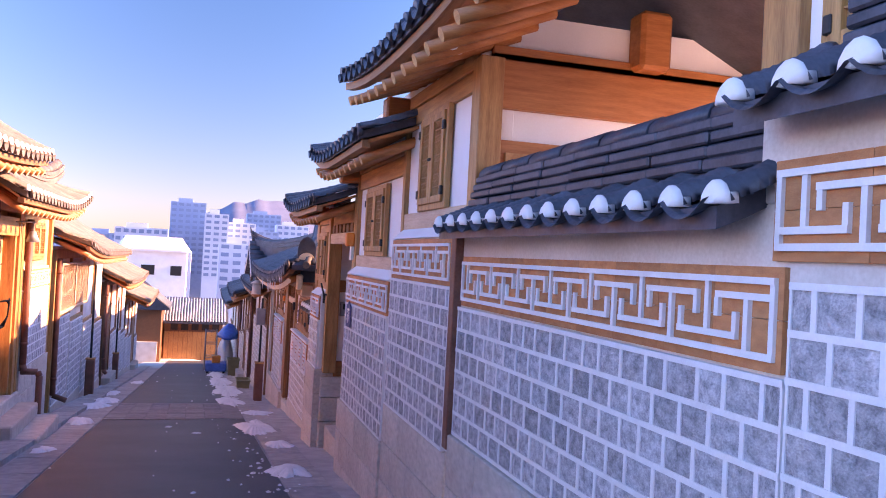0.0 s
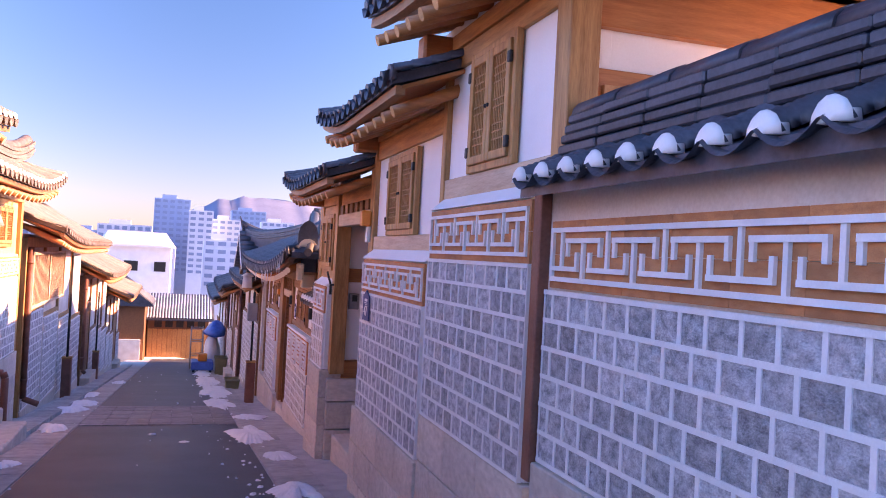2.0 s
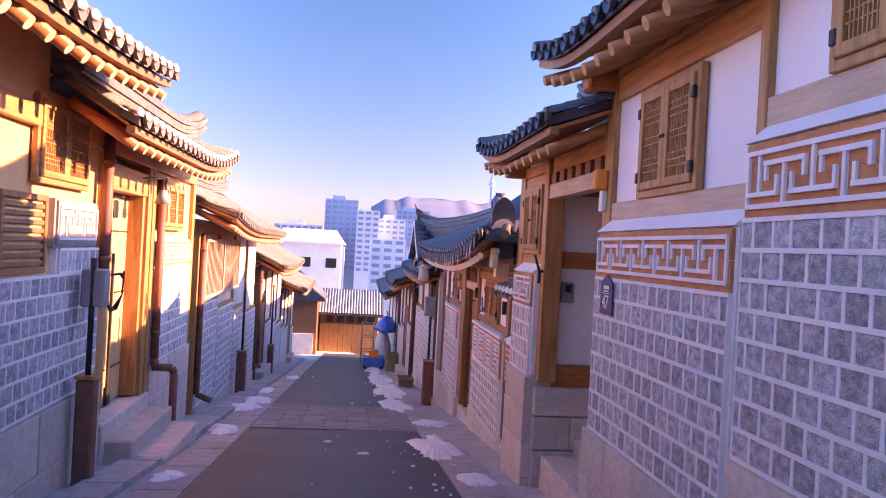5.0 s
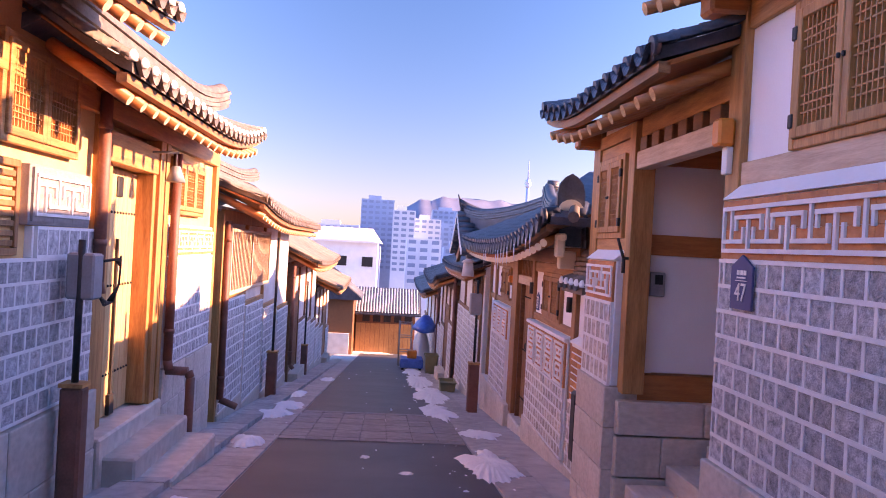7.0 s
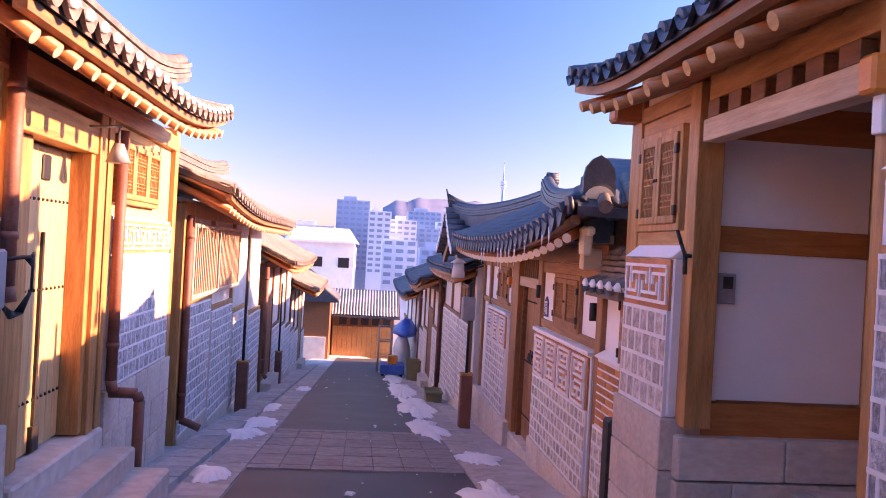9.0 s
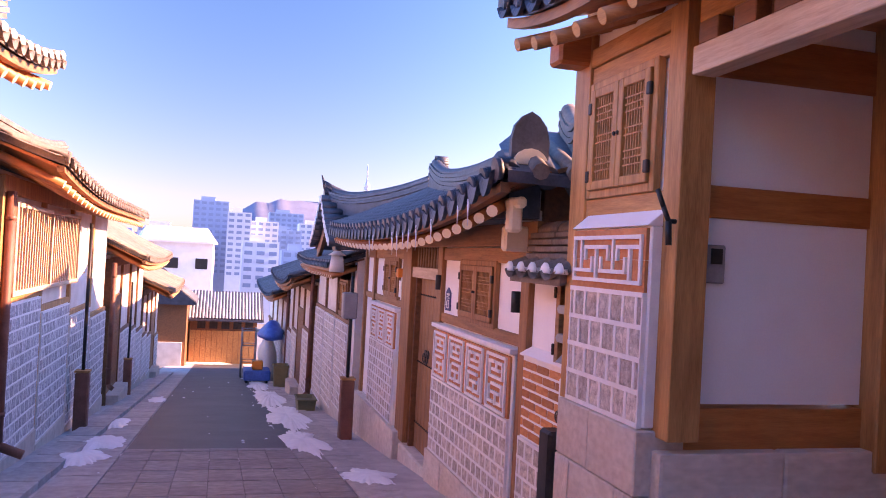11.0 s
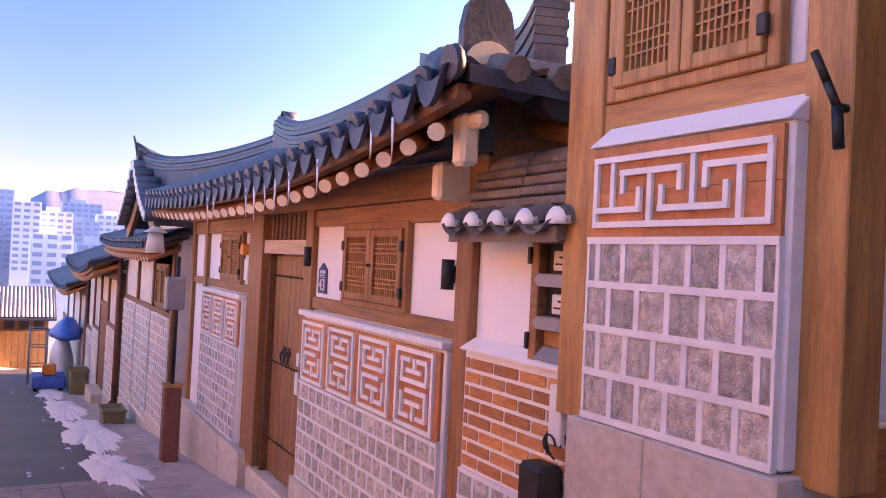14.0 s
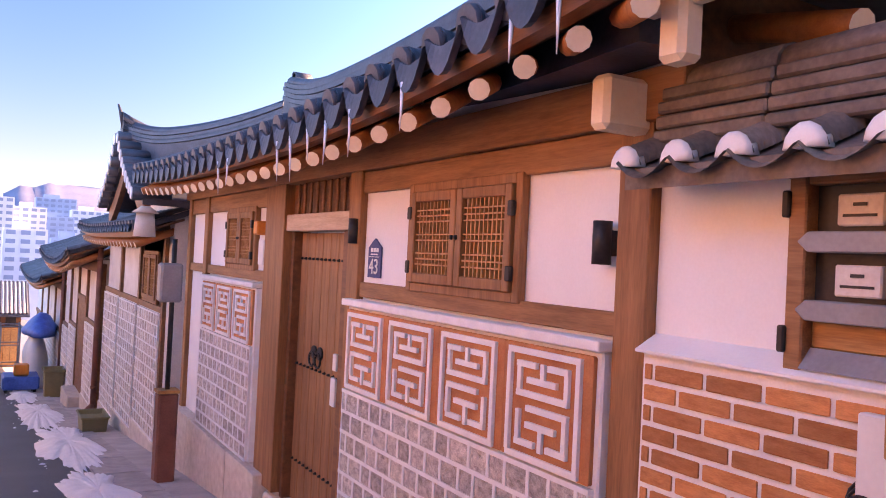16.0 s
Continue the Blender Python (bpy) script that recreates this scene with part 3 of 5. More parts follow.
for i, (x, y, lx, ly, hh) in enumerate(((1.12, 9.3, .26, .38, .06), (1.2, 11.6, .2, .32, .05), (1.05, 13.9, .32, 1.0, .07), (1.25, 16.6, .3, .55, .03), (.85, 19.6, .3, 1.7, .05),
                                    (.95, 23.5, .36, 2.4, .07), (.9, 28.5, .36, 2.8, .07), (.85, 33.5, .3, 2.2, .06), (-1.78, 14.9, .2, .32, .09), (-1.95, 18.2, .34, .55, .07), (-1.9, 19.7, .36, .7, .06), (-2.05, 22.3, .26, .8, .05),
                                    (-1.8, 11.4, .14, .3, .04), (-1.7, 27.5, .2, .9, .03), (-1.2, 52.2, 1.6, .5, .06), (.1, 13.2, .08, .1, .015), (-.2, 18.0, .3, .18, .012), (.35, 17.2, .35, .12, .012), (.55, 15.9, .12, .3, .012), (-.35, 14.2, .05, .09, .01))):
    snow_patch(x, y, lx, ly, hh, i)

rng = random.Random(77)
bm = bmesh.new()
for i in range(170):
    y = 8 + rng.random() ** 1.3 * 30
    x = (.78 + rng.gauss(0, .16)) if i % 6 else rng.uniform(-1.9, .9)
    r = rng.uniform(.01, .04) * (1.4 if i % 7 == 0 else .8)
    n = 7
    c = bm.verts.new((x, y, G(y) + .012 + r * .25))
    ring = [bm.verts.new((x + r * rng.uniform(.6, 1.2) * math.cos(2 * math.pi * k / n), y + 1.8 * r * rng.uniform(.6, 1.2) * math.sin(2 * math.pi * k / n), G(y) + .002)) for k in range(n)]
    for k in range(n):
        bm.faces.new((c, ring[k], ring[(k + 1) % n]))
tagged(part("snow_crumbs", bm, SNOW), "scattered crumbs of old snow on the asphalt", "snow", kind="stuff")

# ---- house with plaque 47, right side ----
FA, FB = 1.68, 1.79          # stone face backing, plaster face
h47 = thing("hanok_house", (3.0, 8, G(8)), "traditional timber house with stone panels and tiled stepped eaves", "house")
# body behind the panels
wall47 = wparts("wall", [(5.25, 9.5, -.25, 0, G(9.5) - .3, 3.1), (11.56, 12.66, -.25, 0, G(12.7) - .3, 2.4)], PLAST, h47, 1, FB, "white lime-plastered wall between timber posts")
box47 = wparts("inner_wall", [(5.25, 12.66, -4.2, -4.0, G(12.7) - .3, 3.2), (9.4, 9.5, -4.0, -.25, G(12.7) - .3, 2.6)], OLDPL, h47, 1, FB)
# three stone panels
for k, (a, b, w0, wf, w1) in enumerate(((5.3, 7.13, .24, 1.36, 1.72), (7.2, 9.38, -.12, 1.0, 1.34), (11.5, 12.42, -.08, .60, .96))):
    pan = wpart("stone_wall", [(a, b, -.1, 0, w0, w1)], GROUT, h47, 1, FA, "panel of grey granite stones in white mortar below an orange frieze", .008)
    stone_panel(pan, 1, FA, a + .015, b - .015, w0 + .01, wf, .172 if k < 2 else .148, .142 if k < 2 else .165, STONES if k < 2 else STONESB, seed=k + 2, joint=.022 if k < 2 else .026)
    meander(pan, 1, FA, a + .02, b - .02, wf + .012, w1 - .01, .44)
    bm = bmesh.new()
    loft(bm, [[(FA - .03, u, w1), (FA + .10, u, w1 + .11), (FB + .02, u, w1 + .11), (FB + .02, u, w1)] for u in (a, b)], True, True)
    part("sloped_coping", bm, PLAST, pan, "white sloped plaster coping", .004)
    plinth(pan, 1, FA, a - .03, b + .05, w0 - .005, .34, .02 if k == 0 else .05, seed=k)
# timber frame
wpart("post", [(5.13, 5.3, -.12, .05, .35, 2.95)], WOODV, h47, 1, FB)
wpart("post", [(7.13, 7.21, -.12, .045, .1, 2.95)], WOODV, h47, 1, FB)
wpart("post", [(9.38, 9.56, -.15, .05, -.2, 2.45)], WOODV, h47, 1, FB)
wpart("post", [(11.36, 11.52, -.13, .05, -.12, 2.1)], WOODV, h47, 1, FB)
wpart("post", [(12.46, 12.68, -.15, .05, -.12, 2.2)], WOODV, h47, 1, FB)
for a, b, z0, z1 in ((5.3, 7.13, 1.80, 1.95), (7.21, 9.38, 1.43, 1.56), (11.47, 12.46, 1.03, 1.15)):
    wpart("sill_beam", [(a, b, -.1, .035, z0, z1)], WOODP if z0 > 1.2 else WOODH, h47, 1, FB)
for a, b, z0, z1 in ((5.3, 7.13, 2.74, 3.0), (7.21, 9.38, 2.32, 2.62), (11.47, 12.46, 1.86, 2.1)):
    wparts("head_beam", [(a, b, -.1, .03, z0, z1 - .12), (a, b, -.1, .045, z1 - .115, z1)], WOODH, h47, 1, FB)
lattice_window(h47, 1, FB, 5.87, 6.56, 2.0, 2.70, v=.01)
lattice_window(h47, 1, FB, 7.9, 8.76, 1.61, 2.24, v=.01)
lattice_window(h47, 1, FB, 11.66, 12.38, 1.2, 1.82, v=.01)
# plaster return facing the low wall: beams and window
bm = bmesh.new()
box(bm, 1.8, 5.5, 5.26, 5.4, .5, 3.3)
part("return_wall", bm, PLAST, h47)
for z0, z1, m in ((2.62, 2.95, WOODX), (2.95, 3.0, WOODD), (1.75, 2.40, WOODX), (2.9, 3.05, WOODX)):
    bm = bmesh.new()
    box(bm, 1.85, 5.5, 5.19 + .01 * (z0 > 2.8), 5.26, z0, z1)
    part("beam", bm, m, h47, "", .006)
bm = bmesh.new()
for i in range(14):
    box(bm, 2.02 + i * .06, 2.035 + i * .06, 5.165, 5.185, 1.9, 2.28)
box(bm, 1.96, 2.9, 5.16, 5.187, 2.26, 2.31)
box(bm, 1.96, 2.0, 5.16, 5.187, 1.85, 2.26)
part("transom_lattice", bm, LATT, h47)
bm = bmesh.new()
box(bm, 2.9, 3.15, 5.05, 5.26, 2.98, 3.4)
part("bracket", bm, WOODX, h47, "", .03)
# gate recess
wpart("lintel", [(9.56, 11.3, -.08, .05, 1.70, 1.84)], WOODP, h47, 1, FB)
wpart("gate_head", [(9.56, 11.3, -.06, .02, 1.96, 2.15)], WOODH, h47, 1, FB)
for i in range(6):
    u = 9.72 + i * .28
    wpart("baluster", [(u, u + .16, -.05, .035, 1.845, 1.955)], WOODD, h47, 1, FB)
bm = bmesh.new()
box(bm, 1.9, 3.02, 11.49, 11.6, .05, 2.2)
part("recess_wall", bm, PLAST, h47, "white plaster infill of the gate recess")
for z0, z1 in ((-.2, .03), (1.02, 1.19), (1.76, 2.0)):
    bm = bmesh.new()
    box(bm, 1.9, 3.02, 11.47, 11.6, z0, z1)
    part("recess_beam", bm, WOODX, h47, "", .006)
bm = bmesh.new()
box(bm, 3.0, 3.2, 11.36, 11.6, -.3, 2.3)
part("inner_post", bm, WOODV, h47, "", .01)
bm = bmesh.new()
box(bm, 1.8, 3.2, 9.5, 11.6, 2.12, 2.2)
part("recess_ceiling", bm, WOODX, h47)
planks("gate_leaf", h47, 1, 3.26, 9.56, 11.44, 8, 0, .05, -.5, 2.1, WOODV, "honey-coloured plank gate")
for i, (a, b, z0, z1) in enumerate(((1.72, 2.45, -.46, -.18), (2.45, 3.25, -.46, -.18), (1.72, 2.1, -.8, -.47), (2.1, 2.7, -.8, -.47), (2.7, 3.25, -.8, -.47), (1.72, 2.5, -1.3, -.81), (2.5, 3.25, -1.3, -.81))):
    piece("granite_block", BLOCK, h47, ((a + b) / 2, 11.52, (z0 + z1) / 2), (b - a - .006, .28, z1 - z0 - .006))
for i in range(3):
    piece("granite_step", BLOCK, h47, (2.0 + .33 * i, 10.45, G(10.4) + .02 + .17 * i), (.40, 1.8, .4))
bm = bmesh.new()
box(bm, 2.6, 3.4, 9.5, 11.5, -1.5, -.5)
part("recess_floor", bm, GRAN, h47)
# stepped eaves
tile_roof(h47, 1, 1.18, 2.7, 2.75, 7.45, 3.04, 3.70, (.25, .18), seed=5, snow=.3, wall_x=FB, finials=(0, 1), end_m=WOODH, eave_m=WOODB)
tile_roof(h47, 1, 1.26, 2.6, 6.9, 10.05, 2.63, 3.20, (0, .2), seed=6, snow=.3, wall_x=FB, finials=(0, 1), end_m=WOODH, eave_m=WOODB)
tile_roof(h47, 1, 1.24, 2.5, 9.45, 12.75, 2.19, 2.72, (0, .2), seed=7, snow=.3, wall_x=FB, finials=(0, 1), end_m=WOODH, eave_m=WOODB)
for u, z in ((7.17, 2.8), (9.47, 2.4), (12.56, 2.0)):
    wpart("beam_end", [(u - .09, u + .09, -.1, .26, z, z + .2)], WOODX, h47, 1, FB, "projecting beam end", .02)

# ---- low garden wall with tile cap ----
gw = thing("garden_wall", (1.8, 3, G(3)), "grey stone garden wall with orange key-pattern frieze and tile cap", "wall")
body = wpart("wall_body", [(-6, 5.13, -.32, 0, -.3, 1.78), (-6, 2.15, -.32, .004, 1.78, 2.06)], OLDPL, gw, 1, FA, "white plastered wall body")
stone_panel(gw, 1, FA, 1.98, 5.1, .42, 1.24, .172, .1367, STONES, seed=31)
stone_panel(gw, 1, FA, 0.6, 1.97, .42, 1.53, .172, .1367, STONES, seed=32)
stone_panel(gw, 1, FA, -6, 0.58, .42, 1.53, .172, .1367, STONES, seed=33, joined=True)
meander(gw, 1, FA, 2.0, 5.06, 1.262, 1.585, .43)
meander(gw, 1, FA, .2, 2.06, 1.60, 1.905, .43)
meander(gw, 1, FA, -5.9, .18, 1.60, 1.905, .43)
plinth(gw, 1, FA, -6, 5.12, .405, .34, .05, seed=11)
wpart("downpipe", [(5.11, 5.2, .0, .06, .3, 1.75)], RUST, gw, 1, FA, "red-brown downpipe")


def wall_cap(parent, S, xc, u0, u1, ze, zr, half, seed, tile=TILE, layers=4, inset=0.0):
    roof = tile_roof(parent, S, xc - S * half, xc, u0, u1, ze, zr, (0, 0), .245, tile, 0, False, "plaster", False, .058, seed, rv=.02, name="tile_cap", board=False)
    rng = random.Random(seed)
    u1 -= inset
    for j in range(layers):
        n = max(2, round((u1 - u0) / .38))
        z = zr - .015 + j * .052
        wd = (.15 - .012 * j)
        bm = bmesh.new()
        for i in range(n):
            a, b = u0 + (u1 - u0) * i / n, u0 + (u1 - u0) * (i + 1) / n
            t = rng.uniform(-.008, .008)
            vs = box(bm, xc - wd + t, xc + wd + t, a + .002, b - .002, z + rng.uniform(-.004, .004), z + .044)
        part("ridge_course", bm, tile, roof, "", .008)
    bm = bmesh.new()
    n = max(2, round((u1 - u0) / .42))
    for i in range(n):
        a, b = u0 + (u1 - u0) * i / n, u0 + (u1 - u0) * (i + 1) / n - .006
        loft(bm, [[(xc + .10 * f * math.cos(q), u, zr + layers * .052 - .02 + .085 * f * math.sin(q)) for q in [math.pi * w / 7 for w in range(8)]] for u, f in ((a, 1.0), (b, .93))], True, True, True)
    part("ridge_cap_tiles", bm, tile, roof)
    bm = bmesh.new()
    loft(bm, [[(xc, u, zr), (xc + S * half, u, ze), (xc + S * half, u, ze - .06), (xc, u, zr - .06)] for u in (u0, u1)], True, True)
    part("back_slope", bm, tile, roof)
    return roof


wall_cap(gw, 1, FA + .16, 2.12, 5.1, 1.76, 1.93, .34, 41)
wall_cap(gw, 1, FA + .16, -6, 2.06, 2.06, 2.22, .34, 42, layers=3, inset=.2)
# near wing behind the raised wall
wing = thing("hanok_wing", (2.4, 1, G(1)), "timber house wing behind the garden wall", "house")
wpart("post", [(2.46, 2.66, -.2, .0, 0.2, 2.98)], WOODV, wing, 1, 2.05)
wpart("wall", [(-6, 2.46, -.4, -.05, .2, 3.6)], PLAST, wing, 1, 2.05)
lattice_window(wing, 1, 2.10, 1.45, 2.3, 2.35, 3.1, v=.0)

# ---- house with plaque 43 ----
FC, FD = 1.85, 1.92
h43 = thing("hanok_house", (3.2, 17, G(17)), "low timber house with white plaster, plank door and curved tile roof", "house")
wparts("wall", [(13.66, 16.3, -.25, 0, -2.2, 1.15), (17.75, 21.1, -.25, 0, -2.6, 1.15), (12.66, 13.66, -.25, 0, -1.8, .78), (16.3, 17.75, -.3, -.11, .6, 1.15)], PLAST, h43, 1, FD, "white plastered wall")
pan = wpart("stone_wall", [(13.85, 16.3, -.06, 0, -1.33, 0.0)], GROUT, h43, 1, FC, "panel of stones below four labyrinth signs", .008)
stone_panel(pan, 1, FC, 13.87, 16.28, -1.31, -.54, .165, .128, STONESB, seed=51)
longevity(pan, 1, FC, 13.88, 16.28, -.52, -.02)
wpart("coping", [(13.83, 16.32, -.06, .045, 0.002, .045)], GROUT, pan, 1, FC)
plinth(pan, 1, FC, 13.7, 16.4, -1.335, .3, .03, seed=52)
pan = wpart("stone_wall", [(18.3, 20.15, -.06, 0, -1.5, 0.0)], GROUT, h43, 1, FC, "panel of stones below three labyrinth signs", .008)
stone_panel(pan, 1, FC, 18.32, 20.13, -1.48, -.52, .165, .128, STONESB, seed=53)
longevity(pan, 1, FC, 18.33, 20.13, -.50, -.02, 3)
wpart("coping", [(18.28, 20.17, -.06, .045, 0.002, .045)], GROUT, pan, 1, FC)
plinth(pan, 1, FC, 17.95, 21.15, -1.505, .3, .06, .9, .6, seed=54)
pan = wpart("brick_wall", [(12.66, 13.64, -.06, 0, -1.6, .04)], GROUT, h43, 1, FC, "red brick wall in cream mortar over stones")
rows = 8
for r in range(rows):
    z = .0 - (r + .5) * .073
    cuts = [12.66 + (.115 if r % 2 else .0) + i * .23 for i in range(0, 5)]
    cuts = [c for c in cuts if c < 13.6]
    cuts = ([12.66] if r % 2 else []) + cuts + [13.63]
    for a, b in zip(cuts, cuts[1:]):
        if b - a > .03:
            piece("brick", BRICKM, pan, (FC, (a + b) / 2, z), (.014, b - a - .019, .053))
stone_panel(pan, 1, FC, 12.68, 13.62, -1.3, -.6, .165, .14, STONESB, seed=55)
bm = bmesh.new()
loft(bm, [[(FC - .03, u, .04), (FD + .01, u, .10), (FD + .01, u, .03), (FC - .03, u, .03)] for u in (12.66, 13.65)], True, True)
part("coping", bm, PLAST, pan)
plinth(pan, 1, FC, 12.66, 13.7, -1.305, .3, .03, seed=56)
for u0, u1, z0 in ((13.66, 13.83, -1.4), (16.24, 16.42, -1.5), (17.72, 18.2, -1.6), (20.2, 20.34, 0.02), (21.0, 21.12, -2.0)):
    wpart("post", [(u0, u1, -.15, .05, z0, .95)], WOODC, h43, 1, FD)
wparts("sill_beam", [(13.83, 16.24, -.1, .03, .06, .155), (18.2, 21.0, -.1, .03, .06, .15)], WOODB, h43, 1, FD)
wparts("head_beam", [(13.83, 16.24, -.1, .032, .725, .86), (18.2, 21.0, -.1, .032, .70, .86)], WOODB, h43, 1, FD)
wpart("infill", [(13.7, 21.1, -.2, -.02, 1.06, 1.31)], PLAST, h43, 1, FD, "white plaster between the rafters")
wpart("eave_beam", [(13.5, 21.2, -.1, .07, .865, 1.06)], WOODB, h43, 1, FD, "long honey-brown eave beam")
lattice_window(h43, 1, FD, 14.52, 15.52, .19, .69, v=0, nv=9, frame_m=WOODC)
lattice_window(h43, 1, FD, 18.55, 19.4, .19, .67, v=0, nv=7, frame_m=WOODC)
# plank door
door = planks("door", h43, 1, FD, 16.72, 17.64, 6, -.12, -.08, -1.62, .48, WOODC, "brown plank door with iron studs")
for z in (.28, -.55, -1.3):
    studs(door, FD + .08, -.02, [16.77 + i * .083 for i in range(11)], z)
bm = bmesh.new()
for u in (17.12, 17.24):
    cyl(bm, (FD + .08, u, -.42), (FD + .065, u, -.42), .05, 10)
    pts = [(FD + .055, u + .055 * math.sin(a), -.47 + .055 * math.cos(a)) for a in [2 * math.pi * i / 12 for i in range(13)]]
    tube(bm, pts, .009, 6)
part("ring_handle", bm, IRON, door, "black iron ring handles")
wpart("lock", [(16.76, 16.84, -.08, -.05, -.75, -.55), (16.77, 16.83, -.08, -.055, -.5, -.38)], WHITEP, door, 1, FD, "pale digital lock")
wpart("lintel", [(16.42, 17.72, -.12, .03, .49, .62)], WOODP, h43, 1, FD)
wparts("transom_bar", [(16.5 + i * .13, 16.53 + i * .13, -.02, .0, .62, .86) for i in range(9)], WOODD, h43, 1, FD)
wpart("transom_back", [(16.42, 17.72, -.1, -.03, .62, .86)], WOODD, h43, 1, FD)
wparts("door_jamb", [(16.42, 16.7, -.16, -.04, -1.65, .49), (17.66, 17.72, -.16, -.02, -1.7, .49)], WOODD, h43, 1, FD)
wpart("threshold", [(16.3, 17.9, -.3, .06, G(17.9) - .2, -1.63)], GRAN, h43, 1, FD, "granite threshold", .02)
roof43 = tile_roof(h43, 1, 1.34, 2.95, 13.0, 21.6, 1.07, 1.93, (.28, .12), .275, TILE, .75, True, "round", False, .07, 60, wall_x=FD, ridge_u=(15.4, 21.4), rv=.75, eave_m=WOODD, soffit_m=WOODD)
wall_cap(h43, 1, FC + .1, 12.66, 13.60, .665, .785, .26, 61, TILEO)


def layered_ridge(parent, p, q, lift0, lift1, layers=6, wd=.12, tile=TILE, drop=.25):
    """A ridge of thin tile courses from p to q with upturned ends and a round cap."""
    p, q = Vector(p), Vector(q)
    d = Vector((q.x - p.x, q.y - p.y, 0)).normalized()
    sd_ = Vector((d.y, -d.x, 0))

    def C(s):
        v = p.lerp(q, s)
        v.z -= .45 * s * (1 - s)
        v.z += lift0 * max(0, 1 - s / .3) ** 2 + lift1 * max(0, (s - .7) / .3) ** 2
        return v
    bm = bmesh.new()
    for j in range(layers):
        w = wd * (1 + .1 * (j % 2))
        z = j * .052 - drop * (j == 0)
        loft(bm, [[C(s / 18) + sd_ * a + Vector((0, 0, c)) for a, c in ((-w, z), (w, z), (w * .97, j * .052 + .046), (-w * .97, j * .052 + .046))] for s in range(19)], True, True)
    top = layers * .052 - .01
    loft(bm, [[C(s / 18) + sd_ * (.09 * math.cos(a)) + Vector((0, 0, top + .085 * math.sin(a))) for a in [math.pi * k / 7 for k in range(8)]] for s in range(19)], True, True, True)
    part("ridge", bm, tile, parent, "layered tile ridge with upturned ends")


layered_ridge(roof43, (1.72, 13.45, 1.32), (2.85, 20.5, 1.91), 0, .12, 5)
layered_ridge(roof43, (2.85, 20.6, 1.85), (1.5, 23.1, 1.62), 0, .10, 4)
bm = bmesh.new()
for k in range(6):
    a = math.pi * (.5 + k / 6)
    cyl(bm, (2.80, 20.42 + .07 * math.cos(a), 2.28 + .07 * math.sin(a)), (3.0, 20.42 + .07 * math.cos(a), 2.28 + .07 * math.sin(a)), .05, 8)
part("ridge_curl", bm, TILE, roof43, "curled ridge-end tile")
# slope over the side of the corner
bm = bmesh.new()
loft(bm, [[(1.4 + 3.4 * s, 12.95, 1.36 - .08 * s), (1.75 + 3.0 * s, 14.2, 1.72), (2.4 + 2.4 * s, 15.5, 2.1), (2.4 + 2.4 * s, 15.5, 2.0), (1.4 + 3.4 * s, 12.95, 1.28 - .08 * s)] for s in (0, .5, 1)], True, True)
part("side_slope", bm, TILE, roof43)
for i in range(11):
    x = 1.62 + i * .26
    bm = bmesh.new()
    cyl(bm, (x, 12.9, 1.36), (x + .35, 14.3, 1.76), .06, 8)
    part("cover_tile", bm, TILEO, roof43)
for i in range(5):
    bm = bmesh.new()
    cyl(bm, (2.15 + i * .38, 13.05, 1.13), (2.3 + i * .38, 14.0, 1.35), .055, 10, None, 0, 1)
    part("rafter", bm, (WOODX, CREAM), roof43)
# Dark sheet added in place of the shaded void under the side eave.
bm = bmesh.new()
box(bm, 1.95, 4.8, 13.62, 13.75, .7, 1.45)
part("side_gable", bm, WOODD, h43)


rng = random.Random(19)
for i in range(17):
    u = 13.5 + i * .275 + rng.uniform(-.03, .03)
    if rng.random() < .3:
        continue
    z = 1.07 + .28 * max(0, 1 - (u - 13) / 4.3) ** 2.4
    bm = bmesh.new()
    cyl(bm, (1.30, u, z - .09), (1.30 + rng.uniform(-.012, .012), u, z - .16 - rng.uniform(.06, .2)), .011, 7, .002)
    part("icicle", bm, ICE, roof43, "thin white icicle hanging from a drip tile")


def finial(parent, x, y, z, w=.2, hgt=.36, face=1):
    """Ridge-end tile: a tall rounded shield over a plaster half disc."""
    bm = bmesh.new()
    pts = [(-w, 0), (-w * 1.02, hgt * .45), (-w * .85, hgt * .75), (-w * .45, hgt * .95), (0, hgt * 1.05), (w * .45, hgt * .95), (w * .85, hgt * .75), (w * 1.02, hgt * .45), (w, 0)]
    loft(bm, [[(x + p[0] * .75, y + p[0] * -.25 * 0 - t, z + p[1]) for p in pts] for t in (0, .05)], True, True)
    part("ridge_end_tile", bm, TILE, parent, "dark rounded ridge-end tile")
    bm = bmesh.new()
    loft(bm, [[(x + w * .7 * math.cos(a), y - t, z - .02 + w * .62 * math.sin(a)) for a in [math.pi * i / 8 for i in range(9)]] for t in (.04, .075)], True, True)
    part("plaster_stop", bm, CREAM, parent)


finial(roof43, 1.66, 13.28, 1.46, .19, .35)
finial(roof43, 2.35, 13.6, 2.0, .14, .26)
layered_ridge(roof43, (2.35, 13.7, 1.62), (2.9, 15.4, 2.0), .1, 0, 6, .1, TILEO)
bm = bmesh.new()
for (x, y, z, r) in ((1.46, 13.12, 1.34, .10), (1.72, 13.02, 1.33, .085), (1.96, 13.02, 1.27, .085)):
    cyl(bm, (x, y, z), (x + .15, y + .5, z + .16), r, 12)
part("corner_tiles", bm, TILE, roof43, "thick corner tiles")
wpart("corner_bracket", [(13.2, 13.31, .30, .40, .95, 1.20), (13.1, 13.41, .31, .38, 1.12, 1.2)], CREAM, h43, 1, FD, "cream painted hip rafter end", .02)
